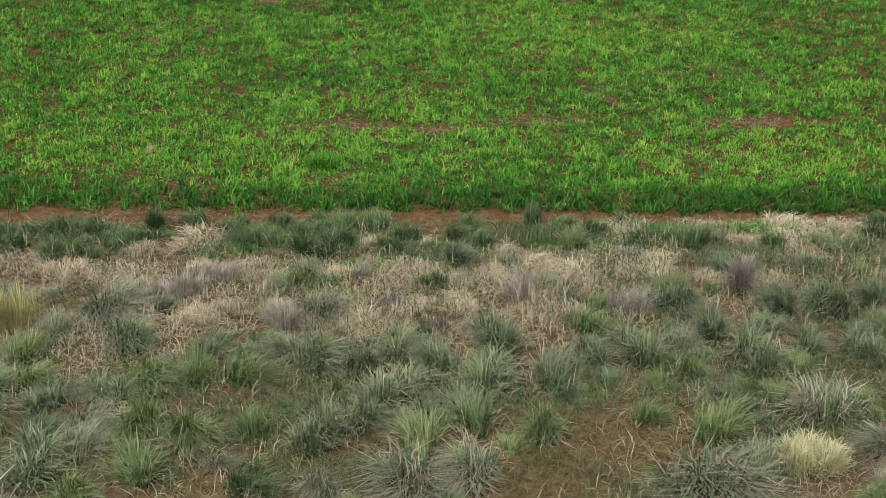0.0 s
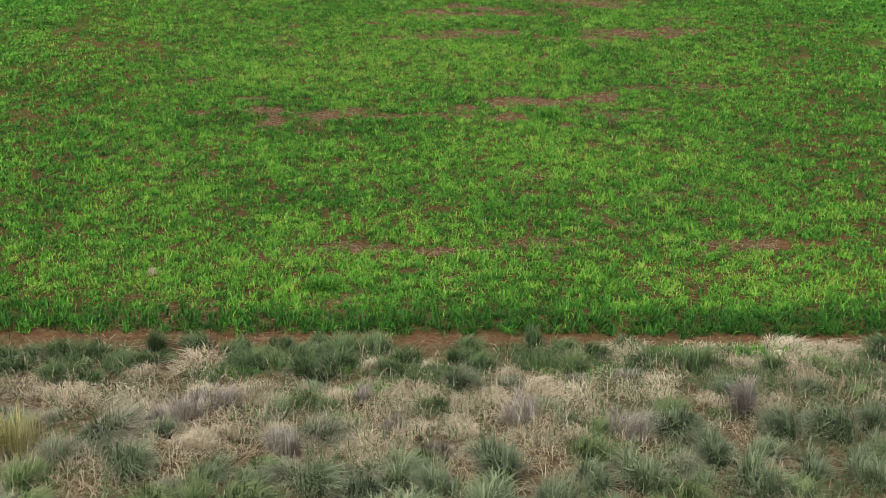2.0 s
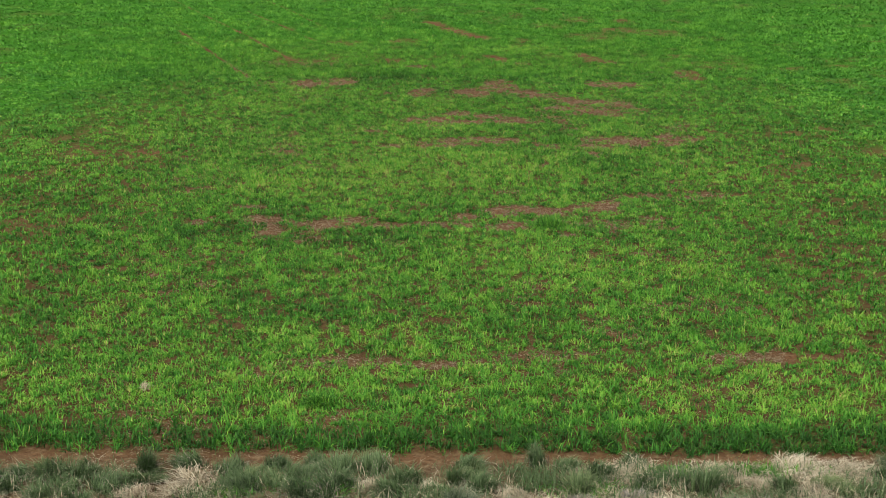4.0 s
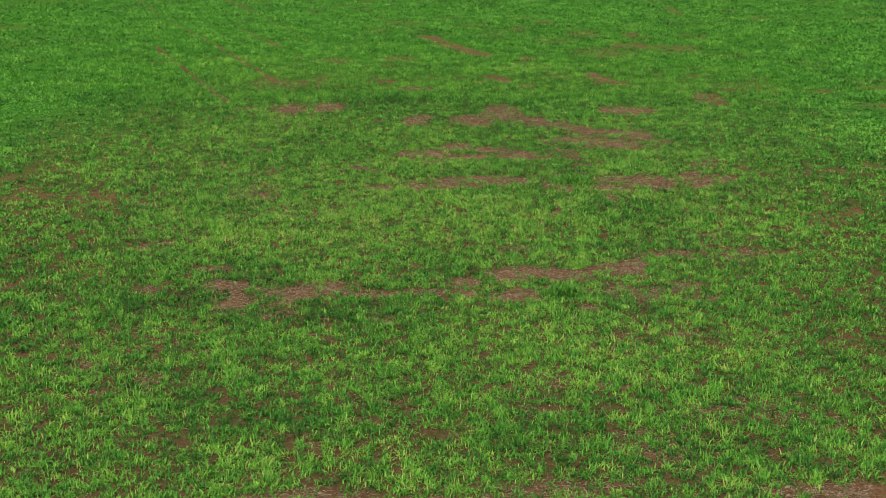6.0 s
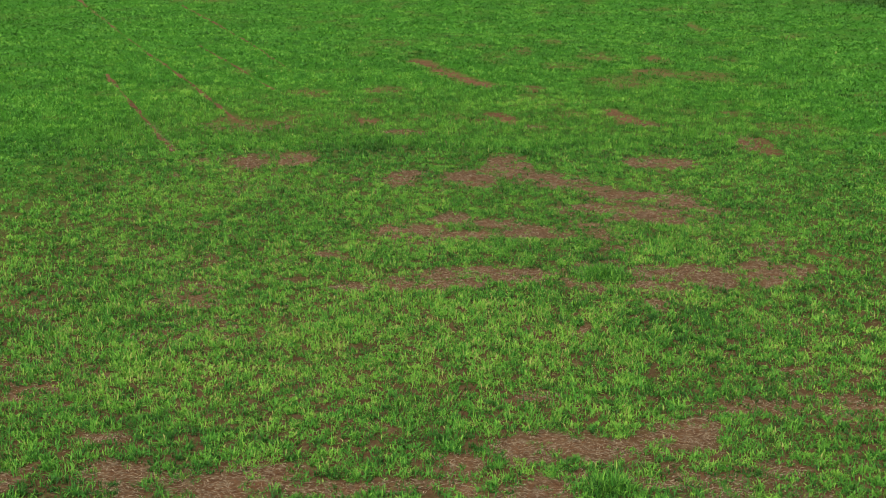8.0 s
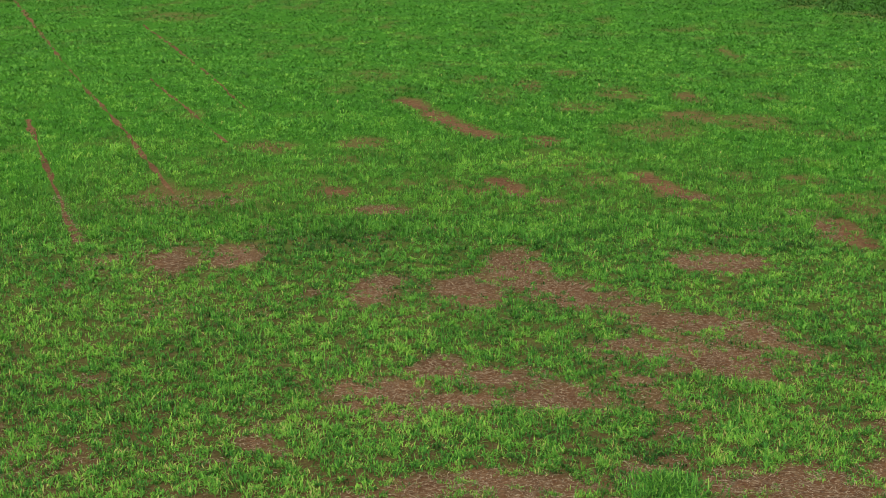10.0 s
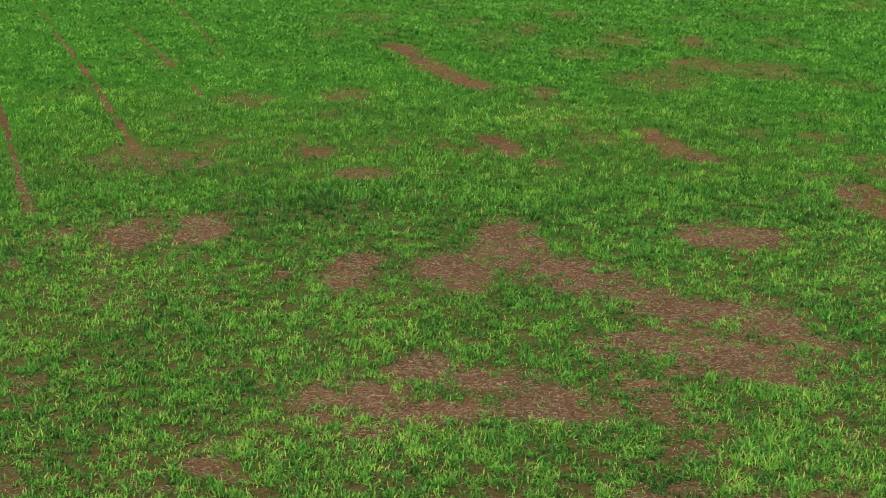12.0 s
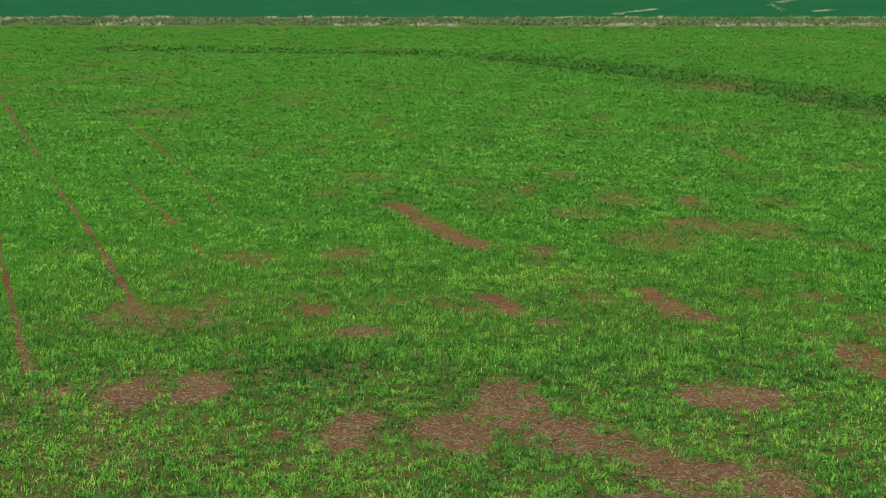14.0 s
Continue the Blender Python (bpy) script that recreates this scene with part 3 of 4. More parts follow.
def fan_leaves(x, y, z, length, width, azimuth, lean, tone):
    """Plain leaves of one triangle, widest at the top, for crop that stays far off."""
    n = len(x)
    ox, oy = np.cos(azimuth), np.sin(azimuth)
    foot = np.stack([x, y, z], 1)
    tip = foot + np.stack([ox * length * np.sin(lean), oy * length * np.sin(lean), length * np.cos(lean)], 1)
    side = np.stack([-oy * width / 2, ox * width / 2, width * 0.25], 1)
    verts = np.stack([foot, tip + side, tip - side], 1).reshape(-1, 3)
    tris = 3 * np.arange(n)[:, None] + np.array([0, 1, 2])
    return verts, tris, np.repeat(tone, 3), np.tile(np.array([0.0, 1.0, 1.0]), n)


def crop_tufts(y_from, y_to):
    """Positions and sizes of crop tufts in that stretch, thinner and coarser where only seen from afar."""
    xs, ys, zs = [], [], []
    for cy in np.arange(y_from, y_to, 3.0):
        half = 2.6 + 0.325 * (cy + 3)
        for cx in np.arange(-half - 24, half + 24, 2.0):
            near = max(25.0, abs(cx + 1) / 0.327 - 3, (cy - 37.5) * 0.96)
            if abs(cx + 1) > half + 1:
                near = max(near, 150.0)
            count = rng.poisson(68.0 * 6.0 * (25.0 / near) ** 2.0 * min(1.0, 50.0 / near) ** 0.3)
            xs.append(cx + 2.0 * rng.random(count))
            ys.append(cy + 3.0 * rng.random(count))
            zs.append(np.full(count, near))
    return np.concatenate(xs), np.concatenate(ys), np.concatenate(zs)


def crop_mesh(name, y_from, y_to, blades, clump):
    """Crop plants of that stretch; clump: the size in metres of the clumps and gaps in the stand."""
    make = kite_leaves if y_from < 70 else fan_leaves
    x, y, near = crop_tufts(y_from, y_to)
    share = soil_share(x, y)
    stand = np.clip((cloud(x, y, clump, 55, 3) - 0.5) * 2.3 + 0.5, 0, 1)
    streak = np.clip((cloud(x * 0.35, y, 0.3, 57, 2) - 0.5) * 2.3 + 0.5, 0, 1)
    ok = rng.random(len(x)) < in_crop(x, y) * np.clip((stand - 0.01) * 5, 0.22, 1)
    # plants hold on in clumps and along old rows where the ground is bare
    ok &= 0.45 * stand + 0.25 * streak + 0.30 * rng.random(len(x)) > np.where(share > 0.05, 0.12 + 0.63 * share, 0)
    # drill rows show where the crop is young, along the wheel tracks
    across = (0.935 * x + 0.356 * y + 0.15 * cloud(x, y, 4, 58)) / 0.52
    rows_seen = np.clip((6 - x) / 10, 0, 1) * np.clip((y - 52) / 14, 0, 1)
    ok &= rng.random(len(x)) < 1 - 0.5 * rows_seen * (0.5 + 0.5 * np.cos(2 * np.pi * across))
    x, y, near, share, stand = x[ok], y[ok], near[ok], share[ok], stand[ok]
    coarse = (near / 25.0) ** 0.78
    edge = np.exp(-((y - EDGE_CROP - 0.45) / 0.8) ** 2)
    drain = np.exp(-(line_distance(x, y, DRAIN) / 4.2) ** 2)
    lush = np.clip((cloud(x, y, 2.4, 61, 3) - 0.35) * 2.6, 0, 1)
    k = len(x)
    tone = 0.395 + 0.34 * (cloud(x, y, 3.5, 63, 3) - 0.5) + 0.75 * crop_vigour(x, y) + (0.40 * (stand - 0.5) + 0.45 * (cloud(x, y, clump * 1.5, 64, 2) - 0.5)) * np.clip(1.25 - near / 200, 0.4, 1)
    # random tone; one tuft in five darkened, standing in for shaded gaps
    tone += (0.32 * (rng.random(k) - 0.5) - 0.32 * (rng.random(k) < 0.20)) / coarse ** 0.9
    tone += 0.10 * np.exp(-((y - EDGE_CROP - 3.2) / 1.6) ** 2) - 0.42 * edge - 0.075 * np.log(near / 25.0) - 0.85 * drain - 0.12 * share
    size = (0.118 + 0.04 * lush + 0.04 * stand + 0.10 * edge + 0.16 * drain) * (0.7 + 0.6 * rng.random(k)) * (1 - 0.45 * share)
    far_off = np.clip((near - 40) / 40, 0, 1)
    spread = np.repeat((0.050 + 0.03 * far_off) * coarse, blades)
    bx = np.repeat(x, blades) + spread * rng.normal(size=k * blades)
    by = np.repeat(y, blades) + spread * rng.normal(size=k * blades)
    length = np.repeat(size * (0.92 + 0.08 * coarse), blades) * (0.6 + 0.7 * rng.random(k * blades))
    width = np.repeat((0.024 if make is kite_leaves else 0.021) * (1 + 0.8 * far_off) * coarse ** 1.05 * (1 - 0.35 * share), blades) * (0.5 + rng.random(k * blades))
    azimuth = rng.random(k * blades) * 2 * np.pi
    lean = np.abs(rng.normal(0.52, 0.32, k * blades)) + np.repeat(0.45 * far_off, blades)
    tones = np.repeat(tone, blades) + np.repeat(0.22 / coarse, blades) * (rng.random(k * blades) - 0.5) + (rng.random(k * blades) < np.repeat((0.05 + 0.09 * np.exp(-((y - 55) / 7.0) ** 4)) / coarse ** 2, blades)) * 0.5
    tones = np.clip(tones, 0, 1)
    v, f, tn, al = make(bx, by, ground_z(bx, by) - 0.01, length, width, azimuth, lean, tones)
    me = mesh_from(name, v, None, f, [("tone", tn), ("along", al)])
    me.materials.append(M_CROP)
    return me


for y_from, y_to, blades, clump in ((24.9, 48.9, 10, 0.28), (48.9, 75.9, 10, 0.28), (75.9, 132.9, 9, 0.42), (132.9, 291.9, 8, 0.9)):
    tagged(new("crop_grass", crop_mesh("crop_grass", y_from, y_to, blades, clump)),
           "bright green young cereal crop leaves growing from red soil", "crop", kind="stuff")


def stubble(name, count, y_lo, y_hi):
    """Loose bits of old straw lying on the bare soil."""
    y = rng.uniform(y_lo, y_hi, count)
    x = rng.uniform(-1, 1, count) * (7.5 + 0.12 * (y - y_lo))
    ok = rng.random(count) < np.clip(soil_share(x, y) * 1.1 + 0.02, 0, 1)
    x, y = x[ok], y[ok]
    n = len(x)
    v, f, tn, al = kite_leaves(x, y, ground_z(x, y) + 0.012, 0.12 * (0.5 + rng.random(n)), 0.014 * (0.6 + 0.8 * rng.random(n)), rng.normal(0, 0.8, n) + np.pi * (rng.random(n) < 0.5),
                               rng.normal(1.42, 0.12, n), np.clip(rng.normal(0.55, 0.33, n), 0, 1))
    me = mesh_from(name, v, None, f, [("tone", tn), ("along", al)])
    me.materials.append(M_LITTER)
    tagged(new(name, me), "bits of old straw lying on the bare red soil", "straw", kind="stuff")


stubble("straw_bits", 400000, 24.7, 82)


# ---- tussock strip ----
def ribbon_leaves(count, foot, reach, rise, droop, width, sway=(0, 0), curl=0.5, even=False):
    """Long arching leaves in two joints, in a few crowns of uneven vigour; foot: radius of the whole crown."""
    crowns = 24 if even else int(rng.integers(4, 8))
    ca, cr = rng.random(crowns) * 6.283, foot * 1.25 * np.sqrt(rng.random(crowns))
    vigour, lean_a, lean_r = rng.uniform(0.9 if even else 0.6, 1.1 if even else 1.2, crowns), rng.random(crowns) * 6.283, (0.03 if even else 0.16) * rng.random(crowns)
    which = rng.integers(0, crowns, count)
    cx, cy = (cr * np.cos(ca))[which], (cr * np.sin(ca))[which]
    az = rng.random(count) * 2 * np.pi
    r0 = 0.5 * foot * np.sqrt(rng.random(count))
    out = 0.86 * reach * vigour[which] * rng.random(count) ** 0.75
    up = rise * vigour[which] * rng.uniform(0.45, 1.15, count) * (1.05 - 0.4 * out / max(reach, 1e-6))
    bend = droop * rng.uniform(0.2, 1.6, count)
    az2 = az + curl * rng.normal(size=count)
    w = 1.15 * width * (0.5 + rng.random(count))
    sx, sy = sway[0] + (lean_r * np.cos(lean_a))[which], sway[1] + (lean_r * np.sin(lean_a))[which]
    rows_, alongs = [], []
    for s, taper in ((0.0, 0.7), (0.5, 1.0), (1.0, 0.0)):
        turn = az + (az2 - az) * s
        d = r0 + out * s ** 1.35
        z = up * (1.75 * s - s * s * (0.75 + bend))
        c = np.stack([cx + np.cos(turn) * d + sx * s * s, cy + np.sin(turn) * d + sy * s * s, z], 1)
        side = np.stack([-np.sin(turn), np.cos(turn), 0 * turn], 1) * (w * taper / 2)[:, None]
        if taper:
            rows_ += [c + side, c - side]
            alongs += [s, s]
        else:
            rows_.append(c)
            alongs.append(s)
    verts = np.stack(rows_, 1).reshape(-1, 3)
    b = 5 * np.arange(count)[:, None]
    quads = (b + [0, 1, 3, 2]).reshape(-1, 4)
    tris = (b + [2, 3, 4]).reshape(-1, 3)
    verts[:, :2] -= verts[:, :2].mean(0)
    tone = np.repeat(np.clip(rng.normal(0.45, 0.55, count) + 0.15 * (vigour[which] - 0.9), 0, 1), 5)
    return mesh_from("leaves", verts, quads, tris, [("tone", tone), ("along", np.tile(np.array(alongs), count))])


# kind: label, then for each part its name, material, leaves, foot, reach, rise, droop, width, curl, label
# built for a clump one metre wide and half a metre high
KINDS = {
    "D": ("dark green tussock of fine grass at the paddock edge", [
        ("leaf_tuft", M_DARK, 380, 0.24, 0.40, 0.60, 0.15, 0.013, 0.5, ""),
        ("dead_leaves", M_GREY, 130, 0.26, 0.44, 0.42, 0.35, 0.012, 0.7, "grey dead leaves")]),
    "G": ("arching green tussock grass with pale leaf tips", [
        ("leaf_tuft", M_GREEN, 420, 0.18, 0.52, 0.62, 0.35, 0.012, 0.6, ""),
        ("dead_leaves", M_STRAW, 110, 0.20, 0.54, 0.42, 0.50, 0.010, 0.9, "dry straw-coloured leaves")]),
    "B": ("blue-green tussock grass with silvery tips", [
        ("leaf_tuft", M_BLUE, 430, 0.19, 0.50, 0.64, 0.30, 0.012, 0.6, ""),
        ("dead_leaves", M_GREY, 130, 0.20, 0.54, 0.42, 0.45, 0.010, 0.9, "grey dead leaves")]),
    "M": ("half-dead tussock with grey leaves leaning over", [
        ("leaf_tuft", M_BLUE, 220, 0.18, 0.54, 0.56, 0.40, 0.011, 0.7, ""),
        ("dead_leaves", M_GREY, 330, 0.20, 0.60, 0.50, 0.50, 0.011, 0.9, "grey dead leaves")]),
    "S": ("dry straw-coloured grass clump, flattened and shaggy", [
        ("leaf_tuft", M_STRAW, 520, 0.30, 0.46, 0.54, 0.45, 0.011, 1.2, ""),
        ("dead_leaves", M_LITTER, 130, 0.30, 0.46, 0.34, 0.50, 0.012, 1.3, "brown fallen leaves")]),
    "P": ("dead tussock with upright purple-grey leaves", [
        ("leaf_tuft", M_PURPLE, 360, 0.26, 0.36, 0.60, 0.15, 0.012, 0.6, ""),
        ("dead_leaves", M_STRAW, 160, 0.28, 0.44, 0.50, 0.40, 0.011, 0.9, "dry straw-coloured leaves")]),
    "C": ("pale cream tussock, dense and rounded, green at the foot", [
        ("leaf_tuft", M_CREAM, 1000, 0.27, 0.36, 0.50, 0.25, 0.011, 0.6, ""),
        ("green_leaves", M_GREEN, 240, 0.24, 0.40, 0.30, 0.30, 0.012, 0.6, "green leaves at the foot")]),
    "T": ("tall yellow-green grass clump with upright stems", [
        ("leaf_tuft", M_YELLOW, 330, 0.34, 0.60, 0.70, 0.27, 0.009, 0.6, ""),
        ("dead_leaves", M_STRAW, 160, 0.28, 0.40, 0.42, 0.30, 0.008, 0.8, "dry straw-coloured leaves")]),
}
VARIANTS = {"C": 2, "T": 2}
protos = {}
for kind_key, (label, parts) in KINDS.items():
    protos[kind_key] = []
    for v in range(VARIANTS.get(kind_key, 4)):
        sway = rng.normal(0, 0.10, 2)
        protos[kind_key].append([(n_, m_, ribbon_leaves(int(1.35 * c_), f_, re_, ri_, d_, w_, sway * (0.2 if kind_key == "C" else 1), cu_, kind_key == "C"), l_) for n_, m_, c_, f_, re_, ri_, d_, w_, cu_, l_ in parts])
        for n_, m_, me, l_ in protos[kind_key][-1]:
            me.materials.append(m_)

PLANTS = []


def plant(kind, x, y, width, height):
    """A tussock of that kind on the ground, width and height in metres."""
    PLANTS.append((x, y, width))
    root = new("tussock")
    z = float(ground_z(np.array([x]), np.array([y]))[0])
    s = {"D": 1.05, "C": 1.02, "S": 1.02}.get(kind, 1.16) * width
    root.matrix_basis = Matrix.LocRotScale((x, y, z - 0.02), Euler((0, 0, rng.random() * 6.28)), (s, s, max(0.36, {"P": 1.45, "S": 1.15}.get(kind, 1.5) * height)))
    tagged(root, KINDS[kind][0], "tussock", group="tussocks on the verge")
    for name, _, me, label in protos[kind][int(rng.integers(len(protos[kind])))]:
        ob = new(name, me)
        ob.parent = root
        tagged(ob, label)


plant("D", -8.45, 24.07, 1.02, 0.45)
plant("D", -7.58, 24.19, 0.91, 0.51)
plant("D", -6.91, 24.17, 0.68, 0.51)
plant("D", -5.77, 24.45, 0.69, 0.69)
plant("D", -7.43, 22.98, 0.77, 0.49)
plant("D", -6.69, 22.84, 0.65, 0.54)
plant("D", -5.95, 23.90, 0.68, 0.39)
plant("D", -5.02, 24.72, 0.69, 0.46)
plant("D", -4.13, 24.46, 0.69, 0.46)
plant("D", -3.79, 23.68, 0.89, 0.39)
plant("D", -3.25, 24.72, 0.58, 0.41)
plant("D", -2.50, 24.74, 0.69, 0.46)
plant("D", -1.34, 24.62, 0.81, 0.52)
plant("D", -2.44, 23.32, 1.10, 0.77)
plant("D", -1.93, 23.92, 0.68, 0.45)
plant("D", -0.70, 23.95, 0.79, 0.51)
plant("D", 1.87, 24.83, 0.58, 0.58)
plant("D", 0.55, 24.75, 0.69, 0.35)
plant("D", 0.31, 24.06, 0.68, 0.45)
plant("D", 0.75, 23.67, 0.67, 0.50)
plant("G", 2.63, 23.71, 0.89, 0.56)
plant("D", 2.49, 24.69, 0.58, 0.29)
plant("D", 3.79, 24.99, 0.70, 0.28)
plant("D", 8.90, 24.83, 0.58, 0.35)
plant("S", -4.73, 23.73, 1.34, 0.61)
plant("S", -7.88, 22.52, 1.08, 0.65)
plant("S", -6.94, 22.18, 1.17, 0.64)
plant("S", -5.79, 22.21, 1.38, 0.64)
plant("S", -3.60, 22.29, 0.96, 0.64)
plant("S", -3.16, 22.13, 0.64, 0.43)
plant("S", -4.28, 20.40, 1.00, 0.55)
plant("S", -1.36, 23.65, 0.56, 0.56)
plant("S", -0.25, 23.65, 0.45, 0.56)
plant("S", -2.01, 22.39, 0.75, 0.48)
plant("S", -0.85, 22.22, 1.28, 0.48)
plant("S", -0.43, 22.43, 0.96, 0.54)
plant("S", -0.30, 21.12, 0.61, 0.46)
plant("S", 0.40, 21.04, 0.82, 0.61)
plant("S", -1.38, 20.43, 1.10, 0.50)
plant("S", -2.14, 20.18, 0.79, 0.49)
plant("S", 2.63, 22.22, 1.06, 0.64)
plant("S", 1.82, 22.69, 0.97, 0.54)
plant("S", 3.71, 24.42, 1.26, 0.29)
plant("S", 5.30, 24.42, 1.14, 0.29)
plant("S", 4.07, 22.71, 1.08, 0.54)
plant("S", 6.97, 23.20, 0.88, 0.66)
plant("S", 7.02, 24.53, 1.37, 0.32)
plant("S", 8.05, 24.52, 1.15, 0.32)
plant("S", 6.13, 23.99, 0.90, 0.28)
plant("S", 0.31, 22.15, 0.64, 0.43)
plant("P", -4.62, 21.46, 0.83, 0.73)
plant("P", -2.73, 20.13, 0.69, 0.79)
plant("P", -0.91, 21.21, 0.51, 0.46)
plant("P", -1.48, 22.37, 0.54, 0.37)
plant("P", -5.08, 21.18, 0.41, 0.62)
plant("P", -0.09, 20.17, 0.59, 0.49)
plant("P", 1.44, 21.37, 0.72, 0.93)
plant("P", 5.49, 21.74, 0.84, 0.94)
plant("P", 3.41, 20.83, 0.71, 0.71)
plant("M", -5.95, 20.63, 1.21, 0.70)
plant("M", -5.72, 21.14, 1.02, 0.72)
plant("B", -5.22, 19.50, 1.06, 0.77)
plant("G", -3.94, 18.41, 0.74, 0.65)
plant("G", -4.64, 18.27, 1.01, 0.55)
plant("G", -6.55, 18.24, 0.83, 0.64)
plant("G", -6.95, 19.19, 0.95, 0.57)
plant("G", -3.11, 18.46, 1.02, 0.56)
plant("B", -2.03, 18.85, 1.03, 0.85)
plant("B", -1.28, 18.62, 0.84, 0.65)
plant("B", -0.74, 19.22, 0.95, 0.67)
plant("B", -0.08, 18.84, 0.85, 0.66)
plant("B", 0.96, 19.65, 1.16, 0.77)
plant("B", 0.82, 18.30, 1.10, 0.83)
plant("B", 1.84, 18.46, 0.93, 0.74)
plant("B", 3.30, 19.25, 1.05, 0.86)
plant("G", 2.63, 20.01, 0.88, 0.59)
plant("B", 4.21, 20.88, 1.11, 0.71)
plant("B", 4.67, 20.03, 0.98, 0.69)
plant("B", 6.01, 20.86, 0.91, 0.71)
plant("B", 6.92, 20.88, 1.01, 0.81)
plant("B", 7.75, 21.30, 0.82, 0.62)
plant("G", 4.05, 18.45, 0.74, 0.74)
plant("B", 5.20, 18.89, 1.03, 0.85)
plant("M", 5.89, 17.40, 1.15, 0.97)
plant("B", 7.08, 19.24, 0.76, 0.67)
plant("G", 5.26, 17.67, 0.72, 0.72)
plant("G", 3.47, 18.23, 0.46, 0.46)
plant("G", 3.23, 17.16, 0.62, 0.53)
plant("G", 4.19, 16.73, 0.95, 0.82)
plant("G", 6.60, 17.43, 0.71, 0.62)
plant("C", 5.38, 16.04, 1.04, 0.71)
plant("G", -4.55, 16.91, 0.87, 0.78)
plant("M", -5.28, 16.38, 0.94, 0.77)
plant("G", -3.72, 16.64, 1.12, 0.77)
plant("G", -2.82, 16.91, 0.78, 0.52)
plant("B", -5.85, 15.76, 1.24, 0.74)
plant("B", -1.85, 16.47, 0.94, 0.94)
plant("B", -1.20, 17.09, 0.88, 0.79)
plant("G", 0.52, 16.94, 0.87, 0.78)
plant("G", 1.55, 16.78, 0.78, 0.78)
plant("B", -0.70, 17.78, 1.08, 0.72)
plant("T", -7.47, 20.16, 0.89, 1.24)
plant("G", -0.32, 16.47, 0.94, 0.77)
plant("D", -2.64, 15.34, 0.90, 0.66)
plant("G", -5.13, 14.99, 0.97, 0.73)
plant("G", -4.32, 15.69, 0.92, 0.58)
plant("T", -1.99, 13.92, 0.46, 0.81)
plant("M", -3.40, 14.09, 0.85, 0.62)
plant("G", -2.85, 14.52, 0.71, 0.47)
plant("G", -4.18, 14.51, 0.71, 0.40)
plant("G", -5.66, 14.25, 0.70, 0.47)
plant("B", -5.22, 13.18, 0.74, 0.63)
plant("M", -3.94, 12.98, 0.96, 0.51)
plant("G", -4.52, 13.30, 0.82, 0.45)
plant("M", -1.34, 14.04, 0.93, 0.85)
plant("M", -0.67, 14.12, 1.01, 0.78)
plant("M", -0.47, 15.32, 1.23, 0.90)
plant("M", 0.43, 15.64, 1.00, 0.83)
plant("M", 1.35, 13.43, 0.68, 0.56)
plant("G", 2.55, 13.02, 1.03, 0.66)
plant("B", 1.90, 12.96, 0.66, 0.51)
plant("G", 3.47, 13.81, 0.92, 0.53)
plant("G", 3.50, 13.11, 0.89, 0.52)
plant("M", 2.39, 14.17, 0.85, 0.85)
plant("M", 3.95, 15.37, 1.55, 0.86)
plant("C", 5.35, 13.52, 0.87, 0.79)
plant("G", 4.14, 12.98, 0.74, 0.44)
plant("G", 5.07, 12.98, 0.59, 0.37)
plant("B", 4.66, 16.00, 0.76, 0.51)
plant("M", -1.67, 15.27, 0.82, 0.74)
plant("G", 3.28, 15.55, 0.74, 0.50)
plant("M", -2.65, 13.01, 0.66, 0.37)
plant("M", 0.75, 13.13, 0.67, 0.37)


plant("S", -6.73, 28.82, 0.32, 0.34)

# further tussocks between those, in the same drifts
while len(PLANTS) < 292:
    x, y = rng.uniform(-9.6, 9.6), rng.uniform(12.4, 24.5)
    if abs(x) > 0.33 * y + 1.6:
        continue
    w = rng.uniform(0.5, 0.95)
    if min(math.hypot(x - a, y - b) - 0.42 * (c + w) for a, b, c in PLANTS) < -0.16:
        continue
    if 1.2 < x < 4.6 and 15.6 < y < 17.9 or -0.6 < x < 3.0 and y < 16.3:
        if rng.random() < 0.93:
            continue
    if y < 13.7 and rng.random() < 0.5:
        continue
    drift = float(cloud(np.array([x]), np.array([y]), 3.0, 101)[0])
    if y > 23.2:
        kind = "DDSG"[int(rng.integers(4))]
    elif y > 19.6:
        kind = ("SPMB" if drift > 0.5 - 0.06 * x / 3 and x < 4 else "BMSG")[int(rng.integers(4))]
    else:
        kind = "GGBMBGMB"[int(rng.integers(8))]
    plant(kind, x, y, w, w * rng.uniform(0.5, 0.75))


# litter and short grass between the tussocks
def litter_patch(x, y):
    """Two worn places where only flat litter lies."""
    a = np.exp(-((x - 3.0) / 1.5) ** 2 - ((y - 16.75) / 1.0) ** 2)
    return np.clip(1.3 * np.maximum(a, np.exp(-((x - 1.2) / 2.0) ** 2 - ((y - 14.35) / 1.7) ** 2)), 0, 1)


def verge_cover(name, count, y_lo, y_hi, length, width, lean, spread, m, label, category, seed, keep):
    y = rng.uniform(y_lo, y_hi, count)
    x = rng.uniform(-1, 1, count) * (0.34 * y + 2.0)
    ok = rng.random(count) < keep(x, y)
    x, y = x[ok], y[ok]
    n = len(x)
    v, f, tn, al = kite_leaves(x, y, ground_z(x, y) + 0.005, length * (0.5 + rng.random(n)), width * (0.6 + 0.8 * rng.random(n)), rng.random(n) * 6.283,
                               np.abs(rng.normal(lean, spread, n)), np.clip(0.75 * cloud(x, y, 1.6, seed) + 0.5 * (rng.random(n) - 0.35), 0, 1))
    me = mesh_from(name, v, None, f, [("tone", tn), ("along", al)])
    me.materials.append(m)
    tagged(new(name, me), label, category, kind="stuff")


